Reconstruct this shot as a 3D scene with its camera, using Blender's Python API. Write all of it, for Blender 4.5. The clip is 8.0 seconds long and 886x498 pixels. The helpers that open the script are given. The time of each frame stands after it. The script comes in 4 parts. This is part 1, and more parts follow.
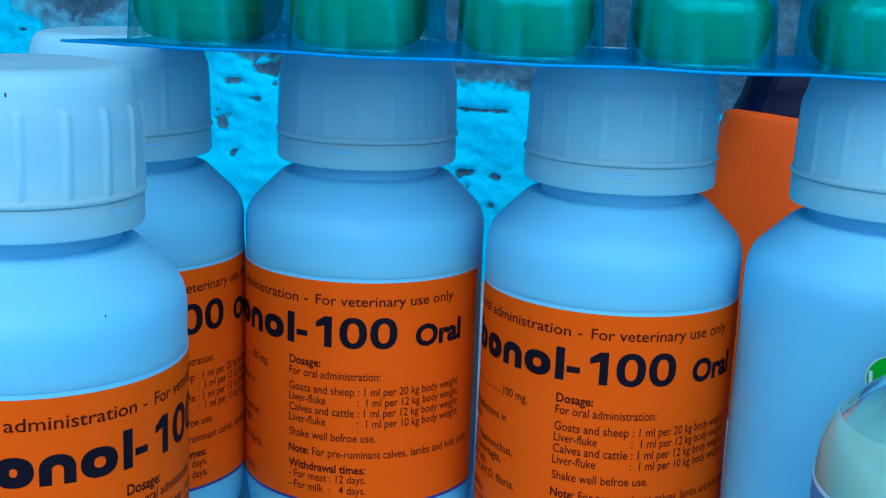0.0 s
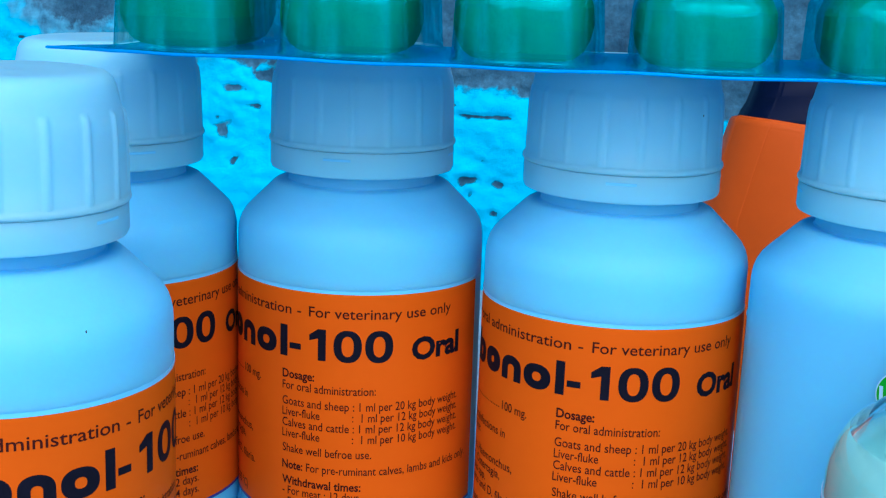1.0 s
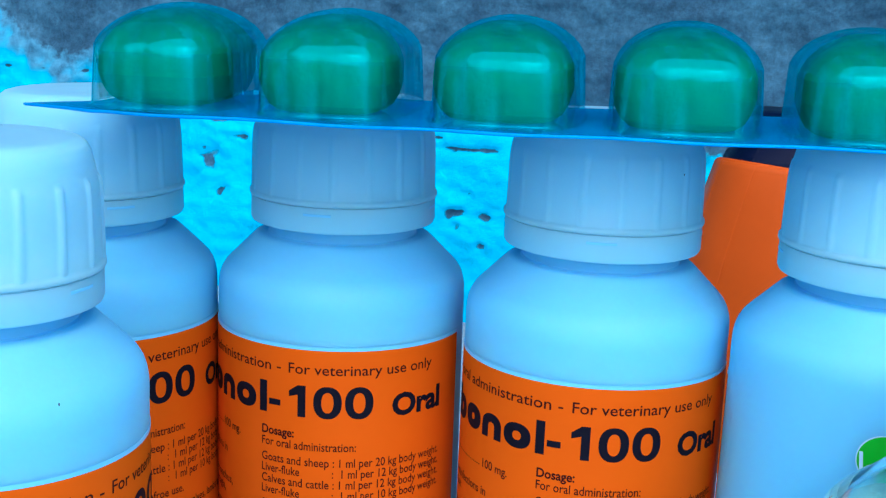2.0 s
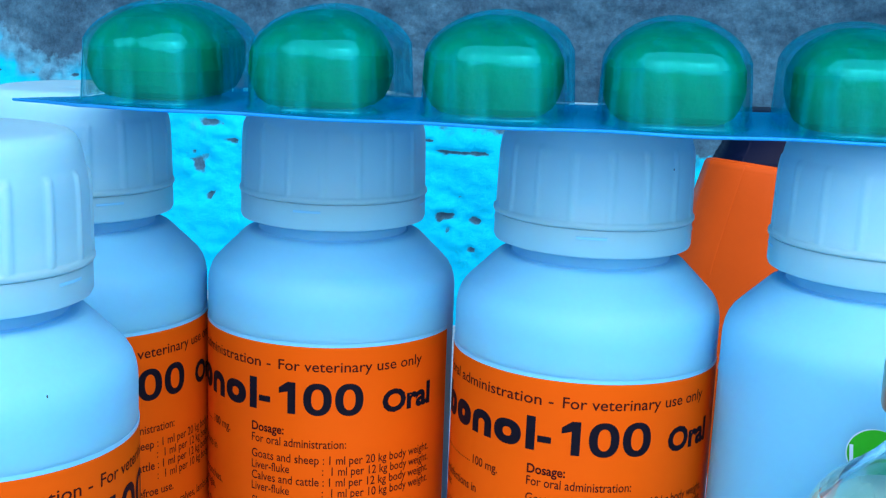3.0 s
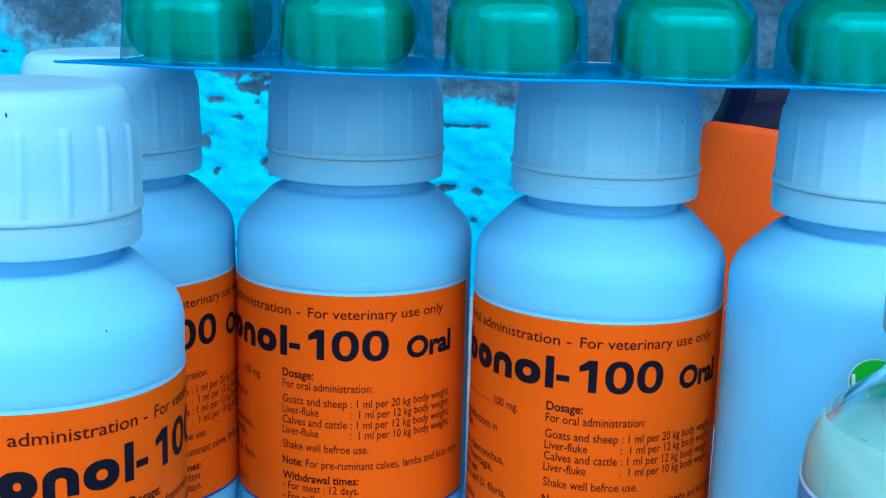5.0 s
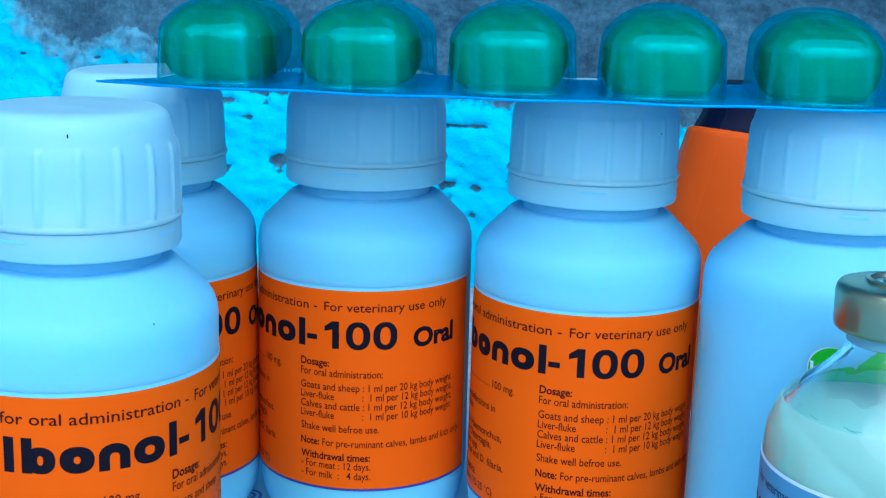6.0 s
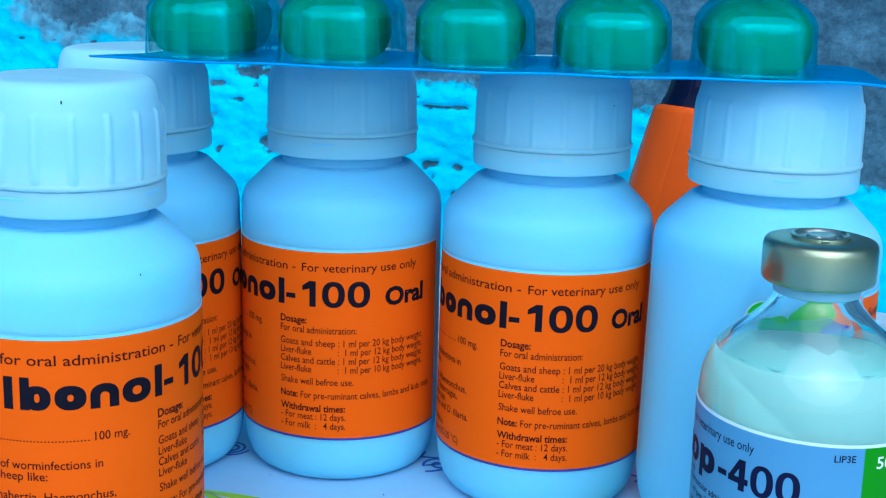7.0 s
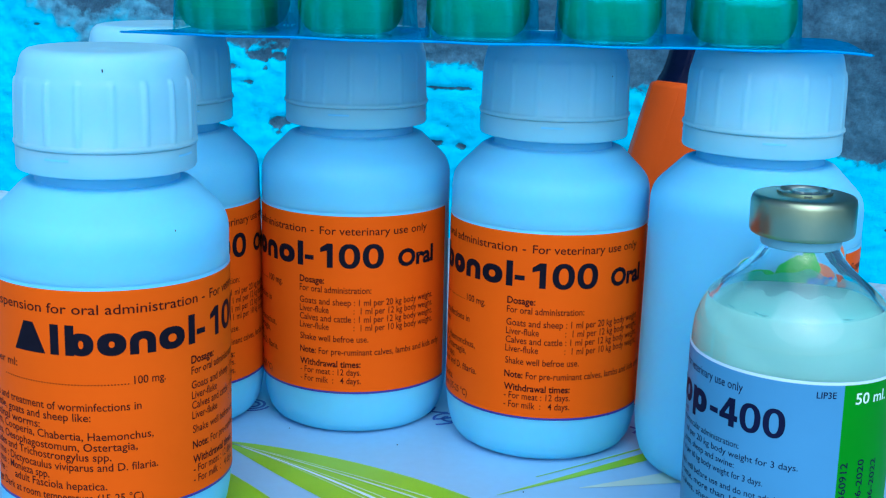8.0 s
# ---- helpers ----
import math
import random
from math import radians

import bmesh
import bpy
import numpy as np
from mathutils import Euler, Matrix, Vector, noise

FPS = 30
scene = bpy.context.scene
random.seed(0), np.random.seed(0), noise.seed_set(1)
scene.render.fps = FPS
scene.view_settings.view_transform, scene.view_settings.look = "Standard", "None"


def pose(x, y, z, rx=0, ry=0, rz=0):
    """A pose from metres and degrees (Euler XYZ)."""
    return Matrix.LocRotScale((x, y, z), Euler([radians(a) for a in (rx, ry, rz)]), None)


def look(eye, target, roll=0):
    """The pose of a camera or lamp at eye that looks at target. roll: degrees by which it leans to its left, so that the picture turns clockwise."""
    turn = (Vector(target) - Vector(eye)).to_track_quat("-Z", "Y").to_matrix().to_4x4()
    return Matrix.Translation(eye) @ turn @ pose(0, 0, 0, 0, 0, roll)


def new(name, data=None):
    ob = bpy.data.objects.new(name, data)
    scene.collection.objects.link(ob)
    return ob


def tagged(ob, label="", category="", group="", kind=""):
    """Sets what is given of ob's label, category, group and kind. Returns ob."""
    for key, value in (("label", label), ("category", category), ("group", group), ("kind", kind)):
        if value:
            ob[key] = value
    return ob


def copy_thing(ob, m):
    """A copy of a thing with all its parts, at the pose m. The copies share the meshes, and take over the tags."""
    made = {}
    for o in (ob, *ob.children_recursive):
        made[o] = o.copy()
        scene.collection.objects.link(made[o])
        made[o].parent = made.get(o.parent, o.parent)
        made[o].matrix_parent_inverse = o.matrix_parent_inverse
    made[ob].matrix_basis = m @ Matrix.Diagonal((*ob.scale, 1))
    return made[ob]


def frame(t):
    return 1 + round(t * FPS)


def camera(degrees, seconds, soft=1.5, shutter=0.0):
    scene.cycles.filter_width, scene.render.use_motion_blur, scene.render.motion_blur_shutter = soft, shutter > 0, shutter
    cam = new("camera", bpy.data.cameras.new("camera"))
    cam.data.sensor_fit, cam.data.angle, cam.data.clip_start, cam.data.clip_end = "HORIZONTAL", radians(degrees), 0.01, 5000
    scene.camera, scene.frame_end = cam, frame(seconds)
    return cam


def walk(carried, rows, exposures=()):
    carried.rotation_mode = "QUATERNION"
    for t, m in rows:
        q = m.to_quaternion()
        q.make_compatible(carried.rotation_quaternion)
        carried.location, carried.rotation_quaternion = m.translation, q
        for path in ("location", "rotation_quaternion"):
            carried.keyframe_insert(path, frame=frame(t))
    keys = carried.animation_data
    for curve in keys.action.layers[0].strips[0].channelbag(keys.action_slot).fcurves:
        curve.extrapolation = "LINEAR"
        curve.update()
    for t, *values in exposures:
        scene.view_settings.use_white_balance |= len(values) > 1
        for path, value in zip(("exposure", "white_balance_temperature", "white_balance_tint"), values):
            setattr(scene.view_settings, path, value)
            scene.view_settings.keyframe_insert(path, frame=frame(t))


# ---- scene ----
cam = camera(37.69, 8.0, soft=1.2)
ROWS = [
    (0.0, 0.00025, -0.06289, 0.12680, 77.12, -1.84, 0.24),
    (0.5, 0.00310, -0.05977, 0.12799, 77.24, -1.76, 0.44),
    (1.0, 0.00232, -0.05569, 0.12602, 77.42, -1.66, 0.53),
    (1.5, 0.00372, -0.05262, 0.13472, 77.74, -1.78, 0.37),
    (3.0, 0.00479, -0.05297, 0.13190, 78.33, -1.82, -0.15),
    (3.5, 0.00349, -0.05650, 0.12826, 78.89, -1.86, -0.57),
    (4.0, 0.00057, -0.05878, 0.12660, 78.76, -1.67, -0.68),
    (4.5, -0.00181, -0.06203, 0.12446, 78.42, -1.44, -0.70),
    (5.0, -0.00225, -0.06755, 0.12694, 77.89, -1.27, -0.91),
    (6.5, -0.00493, -0.10834, 0.13744, 77.16, -1.24, -1.08),
    (7.0, 0.00273, -0.11788, 0.13410, 76.97, -1.26, -1.06),
    (7.5, 0.00019, -0.13056, 0.13344, 76.89, -1.24, -1.14),
    (8.0, -0.00054, -0.13928, 0.13142, 76.63, -1.02, -1.20),
]
EXPOSURES = [(0, 0.30, 5350, 13), (0.5, 0.31, 5350, 13), (0.8, 0.46, 5350, 13), (1.3, 0.80, 5400, 12), (1.6, 0.80, 5400, 12), (2.7, 0.86, 5800, 20),
             (3.6, 0.86, 5900, 20), (4.4, 0.78, 5600, 16), (5, 0.72, 5450, 14), (6.5, 0.76, 5500, 14), (7.5, 0.75, 5400, 13), (8, 0.58, 5350, 12)]
walk(cam, [(t, pose(x, y, z, rx, ry, rz)) for t, x, y, z, rx, ry, rz in ROWS], EXPOSURES)

# ---- light ----
world = bpy.data.worlds.new("sky")
scene.world = world
world.use_nodes = True
wn, wl = world.node_tree.nodes, world.node_tree.links
sky = wn.new("ShaderNodeTexSky")
sky.sky_type = 'NISHITA'
sky.sun_disc = False
sky.sun_elevation = radians(45)
sky.dust_density = 2.6
sky.sun_rotation = radians(176)
wn["Background"].inputs["Strength"].default_value = 0.10
wl.new(sky.outputs["Color"], wn["Background"].inputs["Color"])
sun_data = bpy.data.lights.new("sun", 'SUN')
sun_data.energy = 1.1
sun_data.angle = radians(75)
sun_data.color = (1.0, 0.985, 0.97)
sun = new("sun", sun_data)
sun.matrix_world = look((0.08, -1.2, 1.35), (0, 0, 0))


# ---- materials ----
def material(name, colour, rough=0.5, metal=0.0, spec=0.5, noise_scale=0.0, vary=0.0, bump=0.0, bump_scale=400.0,
             coat=0.0, sss=0.0, fine=0.0):
    """A surface with two scales of colour variation and a fine relief; scales are per metre."""
    m = bpy.data.materials.new(name)
    m.use_nodes = True
    n, l = m.node_tree.nodes, m.node_tree.links
    b = n["Principled BSDF"]
    b.inputs["Base Color"].default_value = (*colour, 1)
    b.inputs["Roughness"].default_value = rough
    b.inputs["Metallic"].default_value = metal
    b.inputs["Specular IOR Level"].default_value = spec
    b.inputs["Coat Weight"].default_value = coat
    b.inputs["Coat Roughness"].default_value = 0.12
    if sss:
        b.inputs["Subsurface Weight"].default_value = sss
        b.inputs["Subsurface Radius"].default_value = (0.006, 0.009, 0.011)
        b.inputs["Subsurface Scale"].default_value = 1.0
    if vary or bump or fine:
        tc = n.new("ShaderNodeTexCoord")
        if vary:
            big = n.new("ShaderNodeTexNoise")
            big.inputs["Scale"].default_value = noise_scale
            big.inputs["Detail"].default_value = 6
            l.new(tc.outputs["Object"], big.inputs["Vector"])
            ramp = n.new("ShaderNodeMapRange")
            ramp.inputs["From Min"].default_value, ramp.inputs["From Max"].default_value = 0.3, 0.7
            ramp.inputs["To Min"].default_value, ramp.inputs["To Max"].default_value = 1 - vary, 1 + vary
            l.new(big.outputs["Fac"], ramp.inputs["Value"])
            last = ramp.outputs["Result"]
            if fine:
                small = n.new("ShaderNodeTexNoise")
                small.inputs["Scale"].default_value = noise_scale * 12
                small.inputs["Detail"].default_value = 3
                l.new(tc.outputs["Object"], small.inputs["Vector"])
                r2 = n.new("ShaderNodeMapRange")
                r2.inputs["From Min"].default_value, r2.inputs["From Max"].default_value = 0.3, 0.7
                r2.inputs["To Min"].default_value, r2.inputs["To Max"].default_value = 1 - fine, 1 + fine
                l.new(small.outputs["Fac"], r2.inputs["Value"])
                mul = n.new("ShaderNodeMath")
                mul.operation = 'MULTIPLY'
                l.new(last, mul.inputs[0])
                l.new(r2.outputs["Result"], mul.inputs[1])
                last = mul.outputs[0]
            mix = n.new("ShaderNodeVectorMath")
            mix.operation = 'SCALE'
            mix.inputs[0].default_value = colour
            l.new(last, mix.inputs["Scale"])
            l.new(mix.outputs["Vector"], b.inputs["Base Color"])
        if bump:
            bn = n.new("ShaderNodeTexNoise")
            bn.inputs["Scale"].default_value = bump_scale
            bn.inputs["Detail"].default_value = 4
            l.new(tc.outputs["Object"], bn.inputs["Vector"])
            bp = n.new("ShaderNodeBump")
            bp.inputs["Strength"].default_value = bump
            bp.inputs["Distance"].default_value = 0.0005
            l.new(bn.outputs["Fac"], bp.inputs["Height"])
            l.new(bp.outputs["Normal"], b.inputs["Normal"])
    return m


def film(name, tint, rough=0.05, gloss=1.0, haze=0.1, milk=(0.1, 0.45, 0.7), streak=False):
    """Thin clear plastic: light passes straight on, tinted, with a little haze, under a glossy skin."""
    m = bpy.data.materials.new(name)
    m.use_nodes = True
    n, l = m.node_tree.nodes, m.node_tree.links
    n.remove(n["Principled BSDF"])
    t = n.new("ShaderNodeBsdfTransparent")
    t.inputs["Color"].default_value = (*tint, 1)
    d1 = n.new("ShaderNodeBsdfDiffuse")
    d1.inputs["Color"].default_value = (*milk, 1)
    d2 = n.new("ShaderNodeBsdfTranslucent")
    d2.inputs["Color"].default_value = (*milk, 1)
    both = n.new("ShaderNodeMixShader")
    both.inputs["Fac"].default_value = 0.5
    l.new(d1.outputs["BSDF"], both.inputs[1])
    l.new(d2.outputs["BSDF"], both.inputs[2])
    hz = n.new("ShaderNodeMixShader")
    tc = n.new("ShaderNodeTexCoord")
    nz = n.new("ShaderNodeTexNoise")
    nz.inputs["Scale"].default_value = 90
    nz.inputs["Detail"].default_value = 4
    mr = n.new("ShaderNodeMapRange")
    mr.inputs["From Min"].default_value, mr.inputs["From Max"].default_value = 0.3, 0.7
    mr.inputs["To Min"].default_value, mr.inputs["To Max"].default_value = haze * 0.75, haze * 1.25
    if streak:  # upright reflections on the dome walls, painted into the haze
        mp = n.new("ShaderNodeMapping")
        mp.inputs["Scale"].default_value = (1.0, 1.0, 0.07)
        nz.inputs["Scale"].default_value = 330
        nz.inputs["Detail"].default_value = 3
        l.new(tc.outputs["Object"], mp.inputs["Vector"])
        l.new(mp.outputs["Vector"], nz.inputs["Vector"])
        mr.inputs["From Min"].default_value, mr.inputs["From Max"].default_value = 0.50, 0.66
        mr.inputs["To Min"].default_value, mr.inputs["To Max"].default_value = haze * 0.55, haze * 2.4
    else:
        l.new(tc.outputs["Object"], nz.inputs["Vector"])
    l.new(nz.outputs["Fac"], mr.inputs["Value"])
    l.new(mr.outputs["Result"], hz.inputs["Fac"])
    l.new(t.outputs["BSDF"], hz.inputs[1])
    l.new(both.outputs["Shader"], hz.inputs[2])
    g = n.new("ShaderNodeBsdfGlossy")
    g.inputs["Roughness"].default_value = rough
    g.inputs["Color"].default_value = (0.04, 0.82, 1.0, 1)
    f = n.new("ShaderNodeFresnel")
    f.inputs["IOR"].default_value = 1.5
    k = n.new("ShaderNodeMath")
    k.operation = 'MULTIPLY'
    k.inputs[1].default_value = gloss
    k.use_clamp = True
    mx = n.new("ShaderNodeMixShader")
    l.new(f.outputs["Fac"], k.inputs[0])
    top = n.new("ShaderNodeMath")
    top.operation = 'MINIMUM'
    top.inputs[1].default_value = 0.5
    l.new(k.outputs[0], top.inputs[0])
    l.new(top.outputs[0], mx.inputs["Fac"])
    l.new(hz.outputs["Shader"], mx.inputs[1])
    l.new(g.outputs["BSDF"], mx.inputs[2])
    l.new(mx.outputs["Shader"], n["Material Output"].inputs["Surface"])
    return m


def glass(name):
    m = bpy.data.materials.new(name)
    m.use_nodes = True
    b = m.node_tree.nodes["Principled BSDF"]
    b.inputs["Base Color"].default_value = (0.95, 0.99, 1.0, 1)
    b.inputs["Roughness"].default_value = 0.01
    b.inputs["IOR"].default_value = 1.45
    b.inputs["Transmission Weight"].default_value = 1.0
    return m


def wall_material():
    """Bare dark concrete, and over it a coat of pale turquoise limewash where the attribute 'coat' says so."""
    m = bpy.data.materials.new("limewashed concrete")
    m.use_nodes = True
    n, l = m.node_tree.nodes, m.node_tree.links
    b = n["Principled BSDF"]
    b.inputs["Roughness"].default_value = 0.9
    b.inputs["Specular IOR Level"].default_value = 0.2
    tc = n.new("ShaderNodeTexCoord")

    def noise_node(scale, detail=6.0, rough=0.6):
        x = n.new("ShaderNodeTexNoise")
        x.inputs["Scale"].default_value = scale
        x.inputs["Detail"].default_value = detail
        x.inputs["Roughness"].default_value = rough
        l.new(tc.outputs["Object"], x.inputs["Vector"])
        return x.outputs["Fac"]

    def ramp(src, *stops):
        r = n.new("ShaderNodeValToRGB")
        e = r.color_ramp.elements
        while len(e) < len(stops):
            e.new(0.5)
        for el, (p, c) in zip(e, stops):
            el.position, el.color = p, (*c, 1)
        l.new(src, r.inputs["Fac"])
        return r.outputs["Color"]

    dark = ramp(noise_node(38, 12, 0.72), (0.30, (0.017, 0.050, 0.088)), (0.50, (0.040, 0.125, 0.190)), (0.62, (0.060, 0.175, 0.255)), (0.74, (0.15, 0.34, 0.44)))
    lime = ramp(noise_node(60, 10, 0.7), (0.28, (0.006, 0.36, 0.52)), (0.42, (0.004, 0.56, 0.84)), (0.75, (0.008, 0.66, 0.92)))
    at = n.new("ShaderNodeAttribute")
    at.attribute_name = "coat"
    add = n.new("ShaderNodeMath")
    add.operation = 'MULTIPLY_ADD'
    l.new(noise_node(260, 8, 0.65), add.inputs[0])
    add.inputs[1].default_value = 0.8
    l.new(at.outputs["Fac"], add.inputs[2])
    mask = n.new("ShaderNodeMapRange")
    mask.inputs["From Min"].default_value, mask.inputs["From Max"].default_value = 0.76, 1.0
    l.new(add.outputs[0], mask.inputs["Value"])
    mx = n.new("ShaderNodeMix")
    mx.data_type = 'RGBA'
    l.new(mask.outputs["Result"], mx.inputs["Factor"])
    grit = n.new("ShaderNodeMapRange")
    grit.inputs["From Min"].default_value, grit.inputs["From Max"].default_value = 0.32, 0.68
    grit.inputs["To Min"].default_value, grit.inputs["To Max"].default_value = 0.72, 1.25
    l.new(noise_node(520, 4, 0.75), grit.inputs["Value"])
    gritty = n.new("ShaderNodeVectorMath")
    gritty.operation = 'SCALE'
    l.new(dark, gritty.inputs[0])
    l.new(grit.outputs["Result"], gritty.inputs["Scale"])
    l.new(gritty.outputs["Vector"], mx.inputs[6])
    bare = ramp(noise_node(110, 10, 0.7), (0.30, (0.03, 0.11, 0.17)), (0.48, (0.08, 0.29, 0.42)), (0.70, (0.12, 0.46, 0.60)))
    ga = n.new("ShaderNodeAttribute")
    ga.attribute_name = "grey"
    mg = n.new("ShaderNodeMix")
    mg.data_type = 'RGBA'
    l.new(ga.outputs["Fac"], mg.inputs["Factor"])
    l.new(lime, mg.inputs[6])
    l.new(bare, mg.inputs[7])
    l.new(mg.outputs[2], mx.inputs[7])
    l.new(mx.outputs[2], b.inputs["Base Color"])
    bp = n.new("ShaderNodeBump")
    bp.inputs["Strength"].default_value = 0.6
    bp.inputs["Distance"].default_value = 0.0015
    l.new(noise_node(420, 8, 0.7), bp.inputs["Height"])
    l.new(bp.outputs["Normal"], b.inputs["Normal"])
    return m


WHITE_PLASTIC = material("white polyethylene", (0.18, 0.60, 0.86), 0.5, spec=0.25, sss=0.75, noise_scale=40, vary=0.02, bump=0.05, bump_scale=900)
# Cap white greyed a little to paint in the shade under the blister pack.
CAP_PLASTIC = material("white cap plastic, greyed for shade", (0.25, 0.61, 0.76), 0.45, spec=0.3, sss=0.6, noise_scale=60, vary=0.02, bump=0.04, bump_scale=700)
ORANGE = material("orange label print", (0.71, 0.101, 0.0005), 0.42, spec=0.03, noise_scale=50, vary=0.03, bump=0.03, bump_scale=300)
INK = material("black label ink", (0.007, 0.007, 0.014), 0.5, spec=0.04, noise_scale=300, vary=0.15)
SMALL_INK = material("dark brown small print", (0.05, 0.009, 0.006), 0.5, spec=0.04, noise_scale=300, vary=0.15)
NAVY_LINE = material("violet blue label rule", (0.03, 0.025, 0.25), 0.4, noise_scale=200, vary=0.1)
# Label margin; the painted ring highlights on the caps use it too.
CLEAR_EDGE_AND_GLINT = material("clear label margin", (0.18, 0.62, 0.88), 0.35, noise_scale=200, vary=0.03)
LOGO_GREEN = material("green logo print", (0.02, 0.45, 0.005), 0.4, noise_scale=200, vary=0.05)
LOGO_BLUE = material("blue logo print", (0.02, 0.06, 0.60), 0.4, noise_scale=200, vary=0.05)
LOGO_ORANGE = material("orange logo print", (0.72, 0.20, 0.06), 0.4, noise_scale=200, vary=0.05)
LOGO_WHITE = material("white logo print", (0.55, 0.80, 0.98), 0.4, noise_scale=200, vary=0.03)
# The teal haze also paints in sky reflected along the dome tops.
DOME = film("clear teal plastic", (0.92, 0.99, 0.99), 0.015, 2.4, 0.19, (0.004, 0.54, 0.54), streak=True)
FOIL = film("blue plastic film", (0.60, 0.86, 0.95), 0.06, 1.0, 0.50, (0.03, 0.48, 0.92))
# Paler copy of the film that paints the glow of its edge.
RIM = film("film edge with painted glow", (0.55, 0.80, 0.94), 0.15, 1.0, 0.85, (0.05, 0.50, 0.98))
BOLUS = material("green tablet", (0.0005, 0.215, 0.078), 0.7, spec=0.02, noise_scale=180, vary=0.18, fine=0.10, bump=0.25, bump_scale=900)
GOLD = material("gold anodised aluminium", (0.30, 0.40, 0.26), 0.30, 1.0, noise_scale=120, vary=0.08, bump=0.05, bump_scale=500)
DISC = material("bare pressed aluminium", (0.44, 0.53, 0.42), 0.3, 1.0, noise_scale=300, vary=0.08, bump=0.3, bump_scale=500)
GLASS = glass("clear glass")
MILK = material("cream white suspension", (0.25, 0.57, 0.52), 0.6, spec=0.1, noise_scale=60, vary=0.04, sss=0.15)
RESIDUE = film("thin cream residue", (0.92, 0.98, 0.97), 0.4, 0.2, 0.24, (0.34, 0.74, 0.72))
RUBBER = material("grey rubber stopper", (0.17, 0.46, 0.56), 0.6, noise_scale=200, vary=0.05)
VIAL_PAPER = material("pale blue label paper", (0.080, 0.28, 0.48), 0.45, spec=0.1, noise_scale=60, vary=0.03, bump=0.03)
VIAL_INK = material("navy label ink", (0.006, 0.010, 0.04), 0.5, spec=0.05, noise_scale=300, vary=0.15)
VIAL_GREEN = material("green label band", (0.016, 0.25, 0.002), 0.45, spec=0.1, noise_scale=100, vary=0.05)
PALE_INK = material("pale label print", (0.65, 0.90, 0.85), 0.4, noise_scale=100, vary=0.03)
ORANGE_PLASTIC = material("orange moulded plastic", (0.60, 0.085, 0.003), 0.5, spec=0.12, noise_scale=60, vary=0.05, bump=0.05, bump_scale=800)
NAVY_PLASTIC = material("dark navy glossy plastic", (0.001, 0.005, 0.025), 0.4, spec=0.08, noise_scale=60, vary=0.1)
SHEET = material("white printed vinyl", (0.25, 0.55, 0.79), 0.4, noise_scale=30, vary=0.04, fine=0.02, bump=0.05, bump_scale=250)
LIME = material("lime green print", (0.25, 0.58, 0.006), 0.4, noise_scale=60, vary=0.07)
PALE_LIME = material("pale green print", (0.45, 0.72, 0.62), 0.4, noise_scale=60, vary=0.07)
CURL_BLUE = material("blue ornament print", (0.02, 0.08, 0.45), 0.4, noise_scale=200, vary=0.1)
# Pale tone picked so the unseen foreground bounces light onto the bottle fronts.
GROUND = material("dusty concrete ground", (0.30, 0.44, 0.50), 0.9, noise_scale=12, vary=0.3, fine=0.2, bump=0.5, bump_scale=200)
WALL = wall_material()
SPECK = material("dark dust speck", (0.01, 0.015, 0.02), 0.8, noise_scale=900, vary=0.2)


# ---- helpers of the scene ----
def smooth(me):
    me.polygons.foreach_set("use_smooth", [True] * len(me.polygons))


def part(name, bm, mat, parent=None, label="", soft=True, angle=40):
    """Links a bmesh as one mesh object, under its parent if there is one."""
    me = bpy.data.meshes.new(name)
    bm.to_mesh(me)
    bm.free()
    for m in mat if isinstance(mat, (list, tuple)) else [mat]:
        me.materials.append(m)
    if soft:
        smooth(me)
        me.set_sharp_from_angle(angle=radians(angle))
    ob = new(name, me)
    if parent:
        ob.parent = parent
    if label:
        ob["label"] = label
    return ob


def empty(name, m=None):
    ob = new(name)
    ob.empty_display_size = 0.01
    if m:
        ob.matrix_world = m
    return ob


def lathe(profile, seg=96, closed_bottom=True, closed_top=True):
    """Turns (radius, height) points round z; radii of zero close the shape."""
    bm = bmesh.new()
    rings = []
    for r, z in profile:
        if r < 1e-7:
            rings.append([bm.verts.new((0, 0, z))])
        else:
            rings.append([bm.verts.new((r * math.sin(2 * math.pi * i / seg), -r * math.cos(2 * math.pi * i / seg), z)) for i in range(seg)])
    for a, b in zip(rings, rings[1:]):
        for i in range(seg):
            j = (i + 1) % seg
            if len(a) == 1 and len(b) == 1:
                continue
            if len(a) == 1:
                bm.faces.new((a[0], b[j], b[i]))
            elif len(b) == 1:
                bm.faces.new((a[i], a[j], b[0]))
            else:
                bm.faces.new((a[i], a[j], b[j], b[i]))
    bmesh.ops.recalc_face_normals(bm, faces=bm.faces)
    return bm


def arc(cx, cz, r, a0, a1, n):
    return [(cx + r * math.cos(radians(a0 + (a1 - a0) * i / n)), cz + r * math.sin(radians(a0 + (a1 - a0) * i / n))) for i in range(n + 1)]


